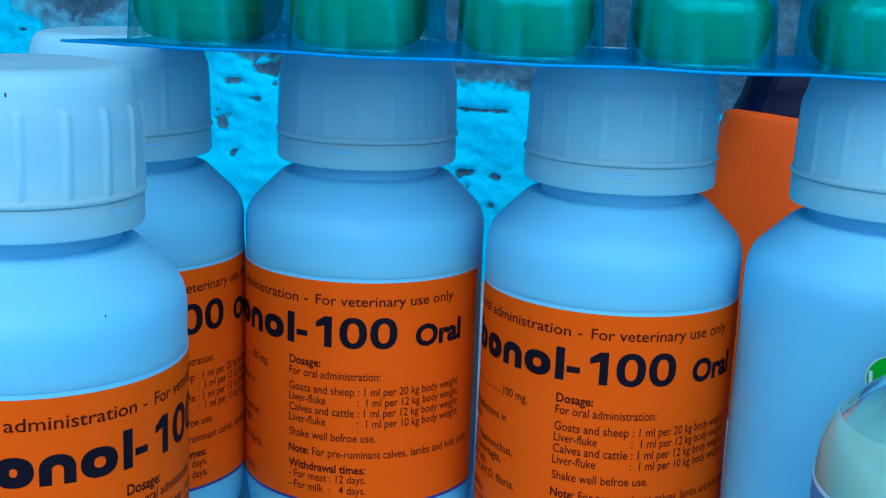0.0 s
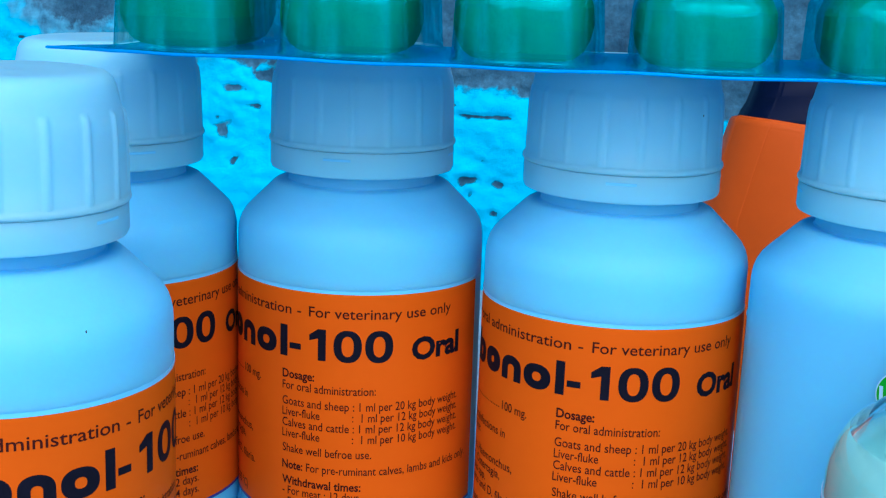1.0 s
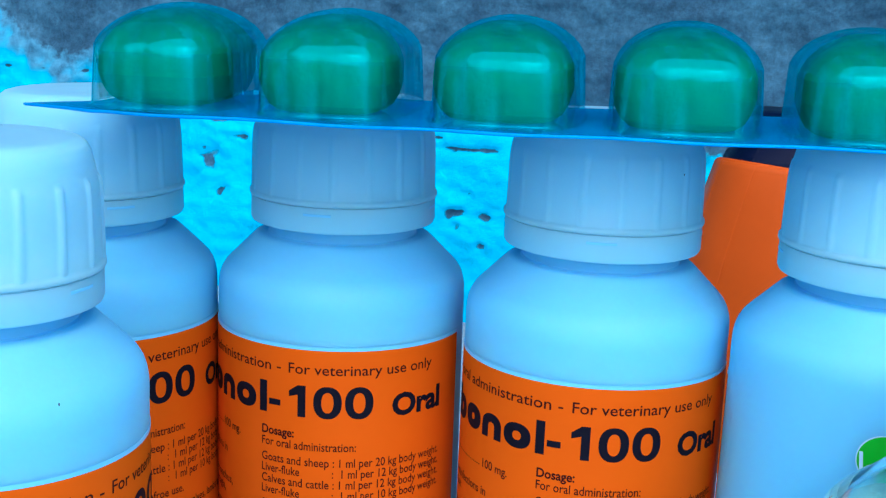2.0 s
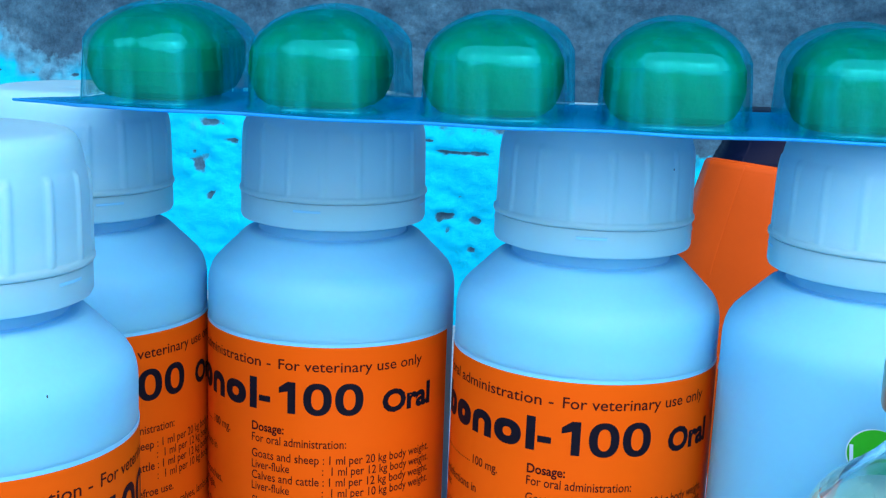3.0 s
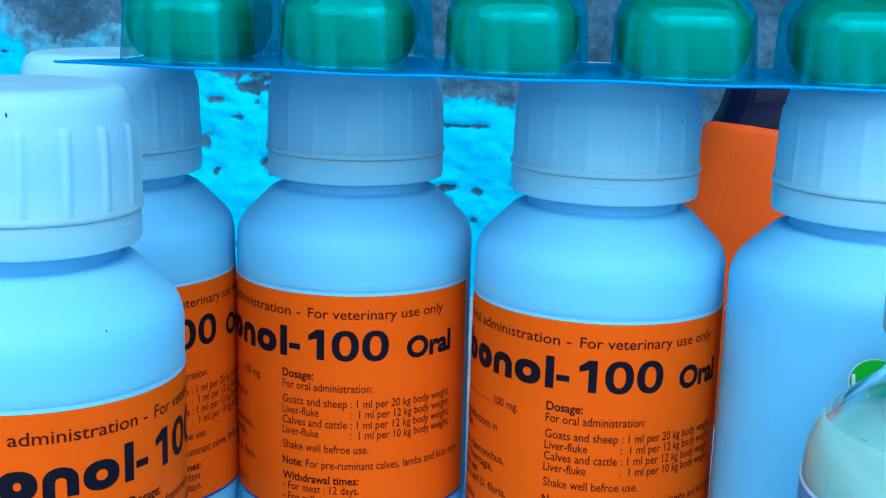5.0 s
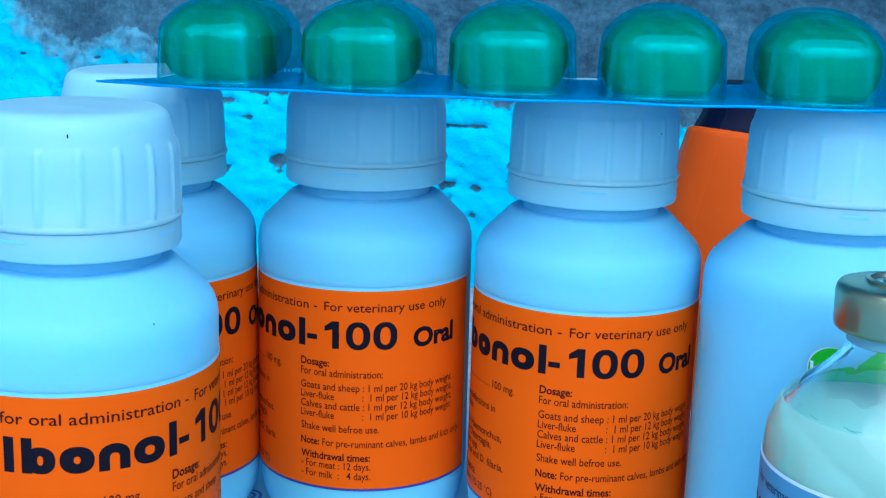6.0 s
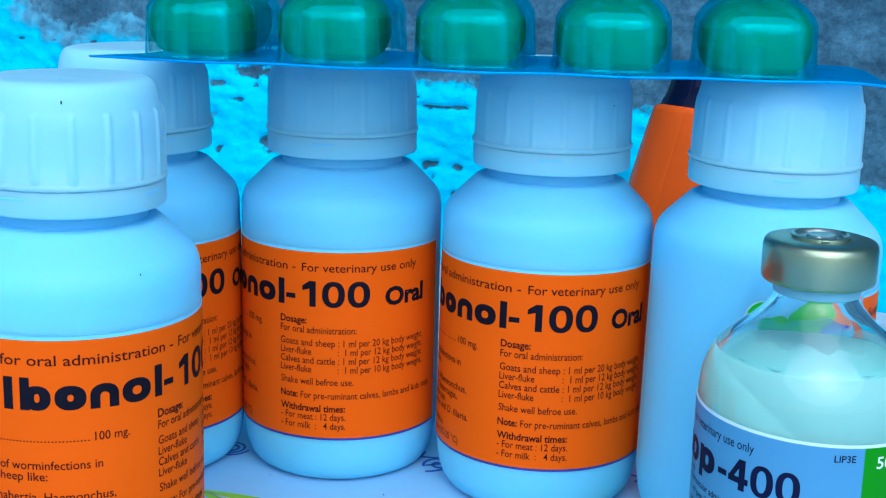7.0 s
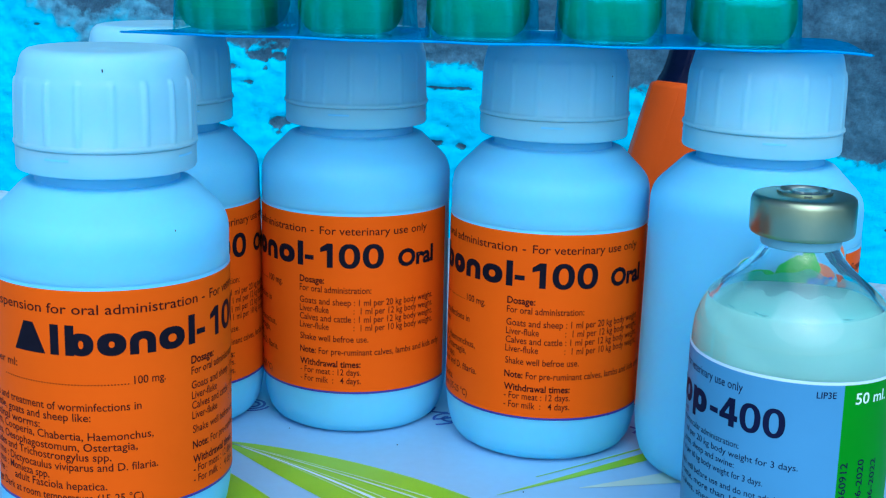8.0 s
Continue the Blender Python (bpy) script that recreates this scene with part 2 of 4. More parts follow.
def band(radius, u0, u1, z0, z1, nz=1, thick=0.00012):
    """A strip of label on a cylinder, u along its girth in metres from the front."""
    bm = bmesh.new()
    n = max(2, int(abs(u1 - u0) / 0.0012))
    for rr in (radius, radius + thick):
        rows = []
        for k in range(nz + 1):
            z = z0 + (z1 - z0) * k / nz
            rows.append([bm.verts.new((rr * math.sin((u0 + (u1 - u0) * i / n) / radius), -rr * math.cos((u0 + (u1 - u0) * i / n) / radius), z)) for i in range(n + 1)])
        for a, b in zip(rows, rows[1:]):
            for i in range(n):
                bm.faces.new((a[i], a[i + 1], b[i + 1], b[i]))
    bm.verts.ensure_lookup_table()
    half = len(bm.verts) // 2
    ring = [i for i in range(n + 1)] + [(nz * (n + 1)) + i for i in range(n, -1, -1)]
    for a, b in zip(ring, ring[1:] + ring[:1]):
        if abs(a - b) == 1 or nz == 1:
            try:
                bm.faces.new((bm.verts[a], bm.verts[b], bm.verts[b + half], bm.verts[a + half]))
            except ValueError:
                pass
    bmesh.ops.recalc_face_normals(bm, faces=bm.faces)
    return bm


TEXTS = {}


def letters(body, bold=0.0):
    """Flat glyphs of the built-in font, one unit of size: (points, faces, width, cap height)."""
    key = (body, bold)
    if key not in TEXTS:
        cu = bpy.data.curves.new("text", 'FONT')
        cu.body = body
        cu.size = 1.0
        cu.resolution_u = 3
        cu.offset = bold
        cu.fill_mode = 'FRONT'
        ob = bpy.data.objects.new("text", cu)
        scene.collection.objects.link(ob)
        dg = bpy.context.evaluated_depsgraph_get()
        me = bpy.data.meshes.new_from_object(ob.evaluated_get(dg))
        bpy.data.objects.remove(ob)
        pts = [tuple(v.co) for v in me.vertices]
        faces = [tuple(p.vertices) for p in me.polygons]
        bpy.data.meshes.remove(me)
        xs = [p[0] for p in pts]
        TEXTS[key] = (pts, faces, min(xs), max(xs))
    return TEXTS[key]


CAP = 0.729


def wrap(bm, radius, u, z):
    a = u / radius
    return bm.verts.new((radius * math.sin(a), -radius * math.cos(a), z))


def write(bm, radius, body, z, cap, left=None, right=None, bold=0.0):
    """Sets a line of print on a cylinder. With both ends given the line is fitted between them."""
    pts, faces, x0, x1 = letters(body, bold)
    s = cap / CAP
    sx = (right - left) / (x1 - x0) if left is not None and right is not None else s * 0.93
    start = left if left is not None else right - sx * (x1 - x0)
    vs = [wrap(bm, radius, start + (p[0] - x0) * sx, z + p[1] * s) for p in pts]
    for f in faces:
        try:
            bm.faces.new([vs[i] for i in f])
        except ValueError:
            pass


def bar(bm, radius, u0, u1, z0, z1, slant=0.0):
    n = max(1, int(abs(u1 - u0) / 0.001))
    lo = [wrap(bm, radius, u0 + (u1 - u0) * i / n, z0) for i in range(n + 1)]
    hi = [wrap(bm, radius, u0 + slant + (u1 - u0) * i / n, z1) for i in range(n + 1)]
    for i in range(n):
        bm.faces.new((lo[i], lo[i + 1], hi[i + 1], hi[i]))


MM = 0.001


# ---- ground and wall ----
def build_ground():
    bm = bmesh.new()
    steps = [-300, -60, -12, -3, -1, -0.5, -0.25, 0, 0.25, 0.5, 1, 3, 12, 60, 300]
    grid = [[bm.verts.new((x, y, -0.004)) for x in steps] for y in steps]
    for a, b in zip(grid, grid[1:]):
        for i in range(len(steps) - 1):
            bm.faces.new((a[i], a[i + 1], b[i + 1], b[i]))
    ob = part("ground", bm, GROUND)
    tagged(ob, "rough dusty concrete ground round the printed sheet", "ground", kind="structure")


# height of the limewash's upper edge along the wall
EDGE = [(-0.40, 0.125), (-0.215, 0.120), (-0.196, 0.103), (-0.184, 0.092), (-0.172, 0.085), (-0.158, 0.083), (-0.146, 0.089), (-0.130, 0.090), (-0.105, 0.080),
        (-0.079, 0.074), (-0.04, 0.073), (0.014, 0.071), (0.06, 0.070), (0.095, 0.065), (0.108, 0.066), (0.135, 0.056), (0.18, 0.045), (0.21, 0.040), (0.40, 0.030)]
# larger holes in the limewash: along the wall, height, half width, half height
HOLES = [(-0.093, 0.047, 0.0045, 0.0032), (-0.088, 0.035, 0.0026, 0.002), (-0.061, 0.0405, 0.0046, 0.0032), (-0.088, 0.064, 0.007, 0.0014), (-0.078, 0.058, 0.005, 0.0011),
         (0.028, 0.051, 0.0034, 0.0018), (0.020, 0.0605, 0.0105, 0.0009), (0.012, 0.037, 0.0034, 0.0018), (0.003, 0.036, 0.0022, 0.0014), (0.026, 0.036, 0.0028, 0.0016),
         (-0.138, 0.070, 0.016, 0.0055), (-0.165, 0.064, 0.012, 0.0030), (-0.120, 0.077, 0.007, 0.006), (-0.070, 0.070, 0.014, 0.0026), (0.198, 0.024, 0.005, 0.0015), (0.205, 0.034, 0.004, 0.0012)]


def build_wall():
    place = pose(-0.0008, 0.4690, 0, 0, 0, -22.7) @ Matrix.Scale(1.089, 4)
    bm = bmesh.new()
    bmesh.ops.create_cube(bm, size=1.0)
    bmesh.ops.scale(bm, vec=(3.0, 0.25, 0.66), verts=bm.verts)
    bmesh.ops.translate(bm, vec=(0, 0.129, 0.30), verts=bm.verts)
    wall = part("wall_back", bm, WALL, soft=False)
    wall.matrix_world = place
    tagged(wall, "rough dark concrete wall with flaking turquoise limewash below", "wall", kind="structure")
    step = 0.00115
    xs = np.arange(-0.33, 0.33, step)
    zs = np.arange(-0.012, 0.175, step)
    ex, ez = [e[0] for e in EDGE], [e[1] for e in EDGE]
    co = np.zeros((len(zs), len(xs), 3))
    coat = np.zeros((len(zs), len(xs)))
    grey = np.zeros((len(zs), len(xs)))
    for i, z in enumerate(zs):
        for j, x in enumerate(xs):
            edge = np.interp(x, ex, ez)
            n1 = noise.fractal(Vector((x * 45, 3.1, z * 60)), 1.0, 2.0, 4)
            n2 = noise.fractal(Vector((x * 150, 9.0, z * 210)), 1.0, 2.0, 3)
            c = (edge - z) / 0.006 + n1 * 0.9 + n2 * 0.5
            pit = noise.noise(Vector((x * 110, 20.0, z * 260)))
            c = min(c, (0.66 - pit - 0.3 * n2) * 7)
            for hx, hz, rx, rz in HOLES:
                if abs(x - hx) < 2 * rx and abs(z - hz) < 2 * rz:
                    c = min(c, (math.hypot((x - hx) / rx, (z - hz) / rz) - 0.8 + 1.1 * n2 + 0.4 * n1) * 1.3 + 0.06)
            c = max(0.0, min(1.0, c * 0.5 + 0.5))
            coat[i, j] = c
            side = max(0.0, min(1.0, (-0.088 - x) / 0.02))
            grey[i, j] = side * max(0.0, min(1.0, 1.15 - (edge - z) / 0.012 + 0.9 * n1 + 0.6 * n2)) * (1 if x > -0.21 else 0.6)
            rough = 0.0016 * n1 + 0.0009 * n2 + 0.004 * noise.noise(Vector((x * 14, 1.0, z * 14)))
            co[i, j] = (x, -(0.004 + 0.0022 * c + rough), z)
    w = len(xs)
    verts = co.reshape(-1, 3)
    a = (np.arange(len(zs) - 1)[:, None] * w + np.arange(w - 1)[None, :]).ravel()
    faces = np.c_[a, a + 1, a + w + 1, a + w]
    me = bpy.data.meshes.new("surface")
    me.from_pydata(verts.tolist(), [], faces.tolist())
    at = me.attributes.new("coat", 'FLOAT', 'POINT')
    at.data.foreach_set("value", coat.ravel().tolist())
    gr = me.attributes.new("grey", 'FLOAT', 'POINT')
    gr.data.foreach_set("value", grey.ravel().tolist())
    me.materials.append(WALL)
    smooth(me)
    ob = new("surface", me)
    ob.parent = wall


def laid(x, y, z):
    """A point of the printed design where it lies on the sheet; the design is drawn out lengthwise."""
    return 0.003 + 1.012 * x - 0.01 * y, -0.0424 + 0.016 * x + 1.228 * y, z


def ribbon(points, width, z):
    """A flat printed stroke along points, of a width or of widths along it."""
    bm = bmesh.new()
    pts = [Vector((*p, 0)) for p in points]
    left, right = [], []
    for i, p in enumerate(pts):
        d = (pts[min(i + 1, len(pts) - 1)] - pts[max(i - 1, 0)]).normalized()
        nrm = Vector((-d.y, d.x, 0))
        w = width(i / (len(pts) - 1)) if callable(width) else width
        left.append(bm.verts.new(laid(p.x + nrm.x * w / 2, p.y + nrm.y * w / 2, z)))
        right.append(bm.verts.new(laid(p.x - nrm.x * w / 2, p.y - nrm.y * w / 2, z)))
    for i in range(len(pts) - 1):
        bm.faces.new((left[i], right[i], right[i + 1], left[i + 1]))
    return bm


def blade(x, y, heading, bend, length, n=30):
    """Points of a bending line that starts at (x, y); degrees."""
    out, a = [], radians(heading)
    for i in range(n + 1):
        out.append((x, y))
        x += math.cos(a) * length / n
        y += math.sin(a) * length / n
        a += radians(bend) / n
    return out


def build_sheet():
    bm = bmesh.new()
    nx, ny = 40, 40
    # Carried on out of view towards the camera to bounce light onto the bottles.
    x0, x1, y0, y1 = -0.45, 0.45, -0.50, 0.285
    rows = [[bm.verts.new((x0 + (x1 - x0) * i / nx, y0 + (y1 - y0) * j / ny, 0.0)) for i in range(nx + 1)] for j in range(ny + 1)]
    for a, b in zip(rows, rows[1:]):
        for i in range(nx):
            bm.faces.new((a[i], a[i + 1], b[i + 1], b[i]))
    res = bmesh.ops.extrude_face_region(bm, geom=list(bm.faces))
    bmesh.ops.translate(bm, vec=(0, 0, -0.0036), verts=[g for g in res["geom"] if isinstance(g, bmesh.types.BMVert)])
    bmesh.ops.recalc_face_normals(bm, faces=bm.faces)
    sheet = part("printed_sheet", bm, SHEET, soft=False)
    tagged(sheet, "white vinyl sheet printed with lime green leaves", "sheet")
    up = 0.00012
    first = blade(-0.0500, 0.1878, -31, -14, 0.13)
    part("leaf", ribbon(first, lambda s: 0.0008 + 0.0225 * math.sin(math.pi * min(1.0, s * 0.98)) ** 0.85, up), LIME, sheet, "lime green printed leaf")
    for off, w in ((0.20, 0.0008), (-0.16, 0.0012), (0.30, 0.0004), (-0.05, 0.0004), (-0.26, 0.0004)):
        line = blade(-0.0490, 0.1872, -31 + off * 16, -14 + off * 12, 0.115)
        part("vein", ribbon(line, lambda s, w=w: w * (0.2 + s * 1.3), up * 2), LOGO_WHITE if w > 0.001 else PALE_LIME, sheet, "pale printed leaf vein")
    second = blade(-0.0600, 0.1800, -50, -6, 0.10)
    part("leaf", ribbon(second, lambda s: 0.0008 + 0.0118 * math.sin(math.pi * min(1.0, 0.1 + s * 0.88)) ** 0.8, up * 1.5), LIME, sheet)
    third = blade(0.0195, 0.1600, 25.5, 4, 0.12)
    part("leaf", ribbon(third, lambda s: 0.0002 + 0.009 * s, up), LIME, sheet)
    part("vein", ribbon(blade(0.030, 0.1690, 26.5, 6, 0.10), lambda s: 0.0003 + 0.0009 * s, up), LIME, sheet)
    part("leaf", ribbon(blade(0.040, 0.1635, 12, 6, 0.10), lambda s: 0.0002 + 0.022 * s, up), PALE_LIME, sheet, "pale green printed leaf")
    for cx, cy, turn, r, a0 in ((-0.0462, 0.2110, 2.4, 0.0050, 200), (-0.0545, 0.2125, 1.6, 0.0040, 20), (0.0095, 0.2025, 1.3, 0.0042, 90), (0.071, 0.197, 1.3, 0.004, 10)):
        n = 48
        pts = [(cx + r * (0.25 + 0.75 * i / n) * math.cos(radians(a0) + turn * 2 * math.pi * i / n), cy + 0.85 * r * (0.25 + 0.75 * i / n) * math.sin(radians(a0) + turn * 2 * math.pi * i / n)) for i in range(n + 1)]
        part("ornament", ribbon(pts, 0.0008, up), CURL_BLUE, sheet, "blue printed curl")
    for x, y, a, ln in ((0.0015, 0.2035, 38, 0.008), (0.0020, 0.2085, -35, 0.008), (0.0060, 0.2020, 5, 0.009), (0.0058, 0.1985, 5, 0.008), (0.0595, 0.1935, 40, 0.006), (0.0595, 0.1975, -38, 0.006), (0.066, 0.193, 0, 0.005)):
        part("ornament", ribbon(blade(x, y, a, 40, ln, 10), 0.0009, up), CURL_BLUE, sheet)
    # a few dust specks lie on it
    for x, y, r in ((-0.0047, 0.1862, 0.0002), (0.026, 0.1615, 0.00018), (-0.034, 0.196, 0.00015)):
        bm = bmesh.new()
        bmesh.ops.create_icosphere(bm, subdivisions=1, radius=r)
        bmesh.ops.translate(bm, vec=laid(x, y, r * 0.6), verts=bm.verts)
        tagged(part("dust_speck", bm, SPECK), "tiny dark dust speck on the sheet", "speck", "dust specks on the sheet")


# ---- medicine bottles ----
RB = 0.026
ROWS_RIGHT = [  # height, print, left end, right end
    (42.5, "Dosage:", 0, 7.2), (40.1, "For oral administration:", 0, 19.5), (36.8, "Goats and sheep :", 0, 15.3), (34.5, "Liver-fluke", 0, 8.4),
    (32.2, "Calves and cattle :", 0, 15.3), (29.9, "Liver-fluke", 0, 8.4), (26.7, "Shake well befroe use.", 0.1, 18.8),
    (23.1, "Note:", 0, 4.8), (23.1, "For pre-ruminant calves, lambs and kids only.", 5.6, 42.6), (19.7, "Withdrawal times:", 0, 16.8),
    (17.5, "- For meat : 12 days.", 0.1, 16.9), (15.1, "- For milk  :   4 days.", 0.1, 16.9),
    (36.8, "1 ml per 20 kg body weight.", 16.3, 38.9), (34.5, ":  1 ml per 12 kg body weight.", 14.9, 38.9), (32.2, "1 ml per 12 kg body weight.", 16.3, 38.9), (29.9, ":  1 ml per 10 kg body weight.", 14.9, 38.9)]
ROWS_LEFT = [
    (43.0, "per ml:", -45.5, -37.6), (40.5, "100 mg.", -12.6, -6.1), (34.9, "ns and treatment of worminfections in", -46.8, -11.3), (32.6, "attle, goats and sheep like:", -46.8, -21.3),
    (30.4, "stinal worms:", -46.6, -32.2), (28.4, "m, Cooperia, Chabertia, Haemonchus,", -46.4, -9.0), (26.0, "us, Oesophagostomum, Ostertagia,", -46.8, -12.3),
    (23.8, "ides and Trichostrongylus spp.", -46.8, -17.5), (21.5, "rms : Dictyocaulus viviparus and D. filaria.", -47.0, -8.2), (19.4, "rms : Monieza spp.", -47.0, -30.5),
    (17.3, "ke :     adult Fasciola hepatica.", -47.0, -18.5), (14.6, "ge: Dark at room temperature (15-25 \u00b0C)", -48.0, -11.4)]
BOLD_ROWS = ("Dosage:", "Note:", "Withdrawal times:")


def loop_shape(bm, r, u0, u1, z0, z1, wall=0.34):
    """A plain oval ring on a cylinder."""
    cu, cz, a, b, n = (u0 + u1) / 2, (z0 + z1) / 2, (u1 - u0) / 2, (z1 - z0) / 2, 32
    out, inn = [], []
    for i in range(n):
        c, q = math.cos(2 * math.pi * i / n), math.sin(2 * math.pi * i / n)
        e = (abs(c) ** 2.3 + abs(q) ** 2.3) ** (-1 / 2.3)
        out.append(wrap(bm, r, cu + a * c * e, cz + b * q * e))
        inn.append(wrap(bm, r, cu + (a - 2 * a * wall) * c * e, cz + (b - 1.5 * a * wall) * q * e))
    for i in range(n):
        bm.faces.new((out[i], out[(i + 1) % n], inn[(i + 1) % n], inn[i]))


def wedge_shape(bm, r, u0, u1, z0, z1, top=0.3):
    """A plain block that narrows upward."""
    n, w = 8, u1 - u0
    lo = [wrap(bm, r, u0 + w * i / n, z0) for i in range(n + 1)]
    hi = [wrap(bm, r, u0 + w * (0.5 - top / 2) + w * top * i / n, z1) for i in range(n + 1)]
    for i in range(n):
        bm.faces.new((lo[i], lo[i + 1], hi[i + 1], hi[i]))


def arch_shape(bm, r, u0, u1, z0, z1, leg=0.34):
    """A plain arch: two legs under a rounded head."""
    n, w = 24, u1 - u0
    cu, a, b = (u0 + u1) / 2, w / 2, (z1 - z0) * 0.5
    out = [(u0, z0)] + [(cu - a * math.cos(math.pi * i / n), z1 - b + b * math.sin(math.pi * i / n) ** 0.8) for i in range(n + 1)] + [(u1, z0)]
    inn = [(u0 + leg * w, z0)] + [(cu - a * (1 - 2 * leg) * math.cos(math.pi * i / n), z1 - b + (b - 0.9 * leg * w) * math.sin(math.pi * i / n)) for i in range(n + 1)] + [(u1 - leg * w, z0)]
    vo, vi = [wrap(bm, r, *q) for q in out], [wrap(bm, r, *q) for q in inn]
    for i in range(len(out) - 1):
        bm.faces.new((vo[i], vo[i + 1], vi[i + 1], vi[i]))


def quad_shape(bm, r, pts, n=6):
    """A four-sided stroke (lower left, lower right, upper right, upper left) laid on a cylinder."""
    (a, b, c, d) = pts
    lo = [wrap(bm, r, a[0] + (b[0] - a[0]) * i / n, a[1] + (b[1] - a[1]) * i / n) for i in range(n + 1)]
    hi = [wrap(bm, r, d[0] + (c[0] - d[0]) * i / n, d[1] + (c[1] - d[1]) * i / n) for i in range(n + 1)]
    for i in range(n):
        bm.faces.new((lo[i], lo[i + 1], hi[i + 1], hi[i]))


def heavy_digits(body, r, u, z, h, width, gap, mat, parent, label):
    """Heavy upright digits 0, 1 and 4, each a part of its own."""
    for ch in body:
        bm = bmesh.new()
        w = width
        if ch == "0":
            loop_shape(bm, r, u, u + w, z - 0.01 * h, z + 1.01 * h, 0.285)
        elif ch == "1":
            w = width * 0.78
            bar(bm, r, u + w * 0.42, u + w * 0.42 + width * 0.29, z, z + h)
            quad_shape(bm, r, ((u, z + h * 0.62), (u + w * 0.42, z + h * 0.70), (u + w * 0.42, z + h), (u, z + h * 0.80)))
        elif ch == "4":
            bar(bm, r, u, u + w, z + h * 0.22, z + h * 0.42)
            bar(bm, r + 0.00001, u + w * 0.54, u + w * 0.84, z, z + h)
            quad_shape(bm, r + 0.00002, ((u, z + h * 0.36), (u + w * 0.26, z + h * 0.36), (u + w * 0.78, z + h), (u + w * 0.52, z + h)))
        elif ch == "-":
            w = width * 0.55
            bar(bm, r, u, u + w, z + h * 0.27, z + h * 0.46)
        part("title_glyph", bm, mat, parent, label)
        u += w + gap


def pieces(name, bm, mat, parent, label=""):
    """Each separate shape of a bmesh as a part of its own."""
    bm.verts.ensure_lookup_table()
    bm.verts.index_update()
    seen = set()
    for v in bm.verts:
        if v.index in seen:
            continue
        stack, group = [v], []
        seen.add(v.index)
        while stack:
            q = stack.pop()
            group.append(q)
            for e in q.link_edges:
                o = e.other_vert(q)
                if o.index not in seen:
                    seen.add(o.index)
                    stack.append(o)
        one = bmesh.new()
        made = {q.index: one.verts.new(q.co) for q in group}
        for f in {f for q in group for f in q.link_faces}:
            one.faces.new([made[q.index] for q in f.verts])
        part(name, one, mat, parent, label)
    bm.free()


def cap_shape(proud):
    """Screw cap: ribs that stand proud of the skirt, a ridge at its foot and a dished top."""
    skirt = [(0.0156, 0.08845), (0.0191, 0.08845), (0.01945, 0.0886), (0.0196, 0.0889), (0.01955, 0.0894), (0.0193, 0.0897), (0.01908, 0.0900), (0.01900, 0.0945), (0.01890, 0.0990),
             (0.01880, 0.1008), (0.01862, 0.1021), (0.01850, 0.1026), (0.0183, 0.1032), (0.0182, 0.1036), (0.0179, 0.1050), (0.0175, 0.1066), (0.0169, 0.1077), (0.0160, 0.1084), (0.0148, 0.1087), (0.0100, 0.1085), (0.0030, 0.1084), (0.0022, 0.1085), (0.0010, 0.1087), (0, 0.1087)]
    bm = lathe(skirt, 340)
    for v in bm.verts:
        r = math.hypot(v.co.x, v.co.y)
        if r > 0.0184 and 0.0899 < v.co.z < 0.1027:
            a = (math.atan2(v.co.x, -v.co.y) * 17 / (2 * math.pi) + 0.1) % 1.0
            k = 1 + proud / r * max(0.0, min(1.0, (0.115 - abs(a - 0.5)) / 0.05))
            v.co.x *= k
            v.co.y *= k
    return bm


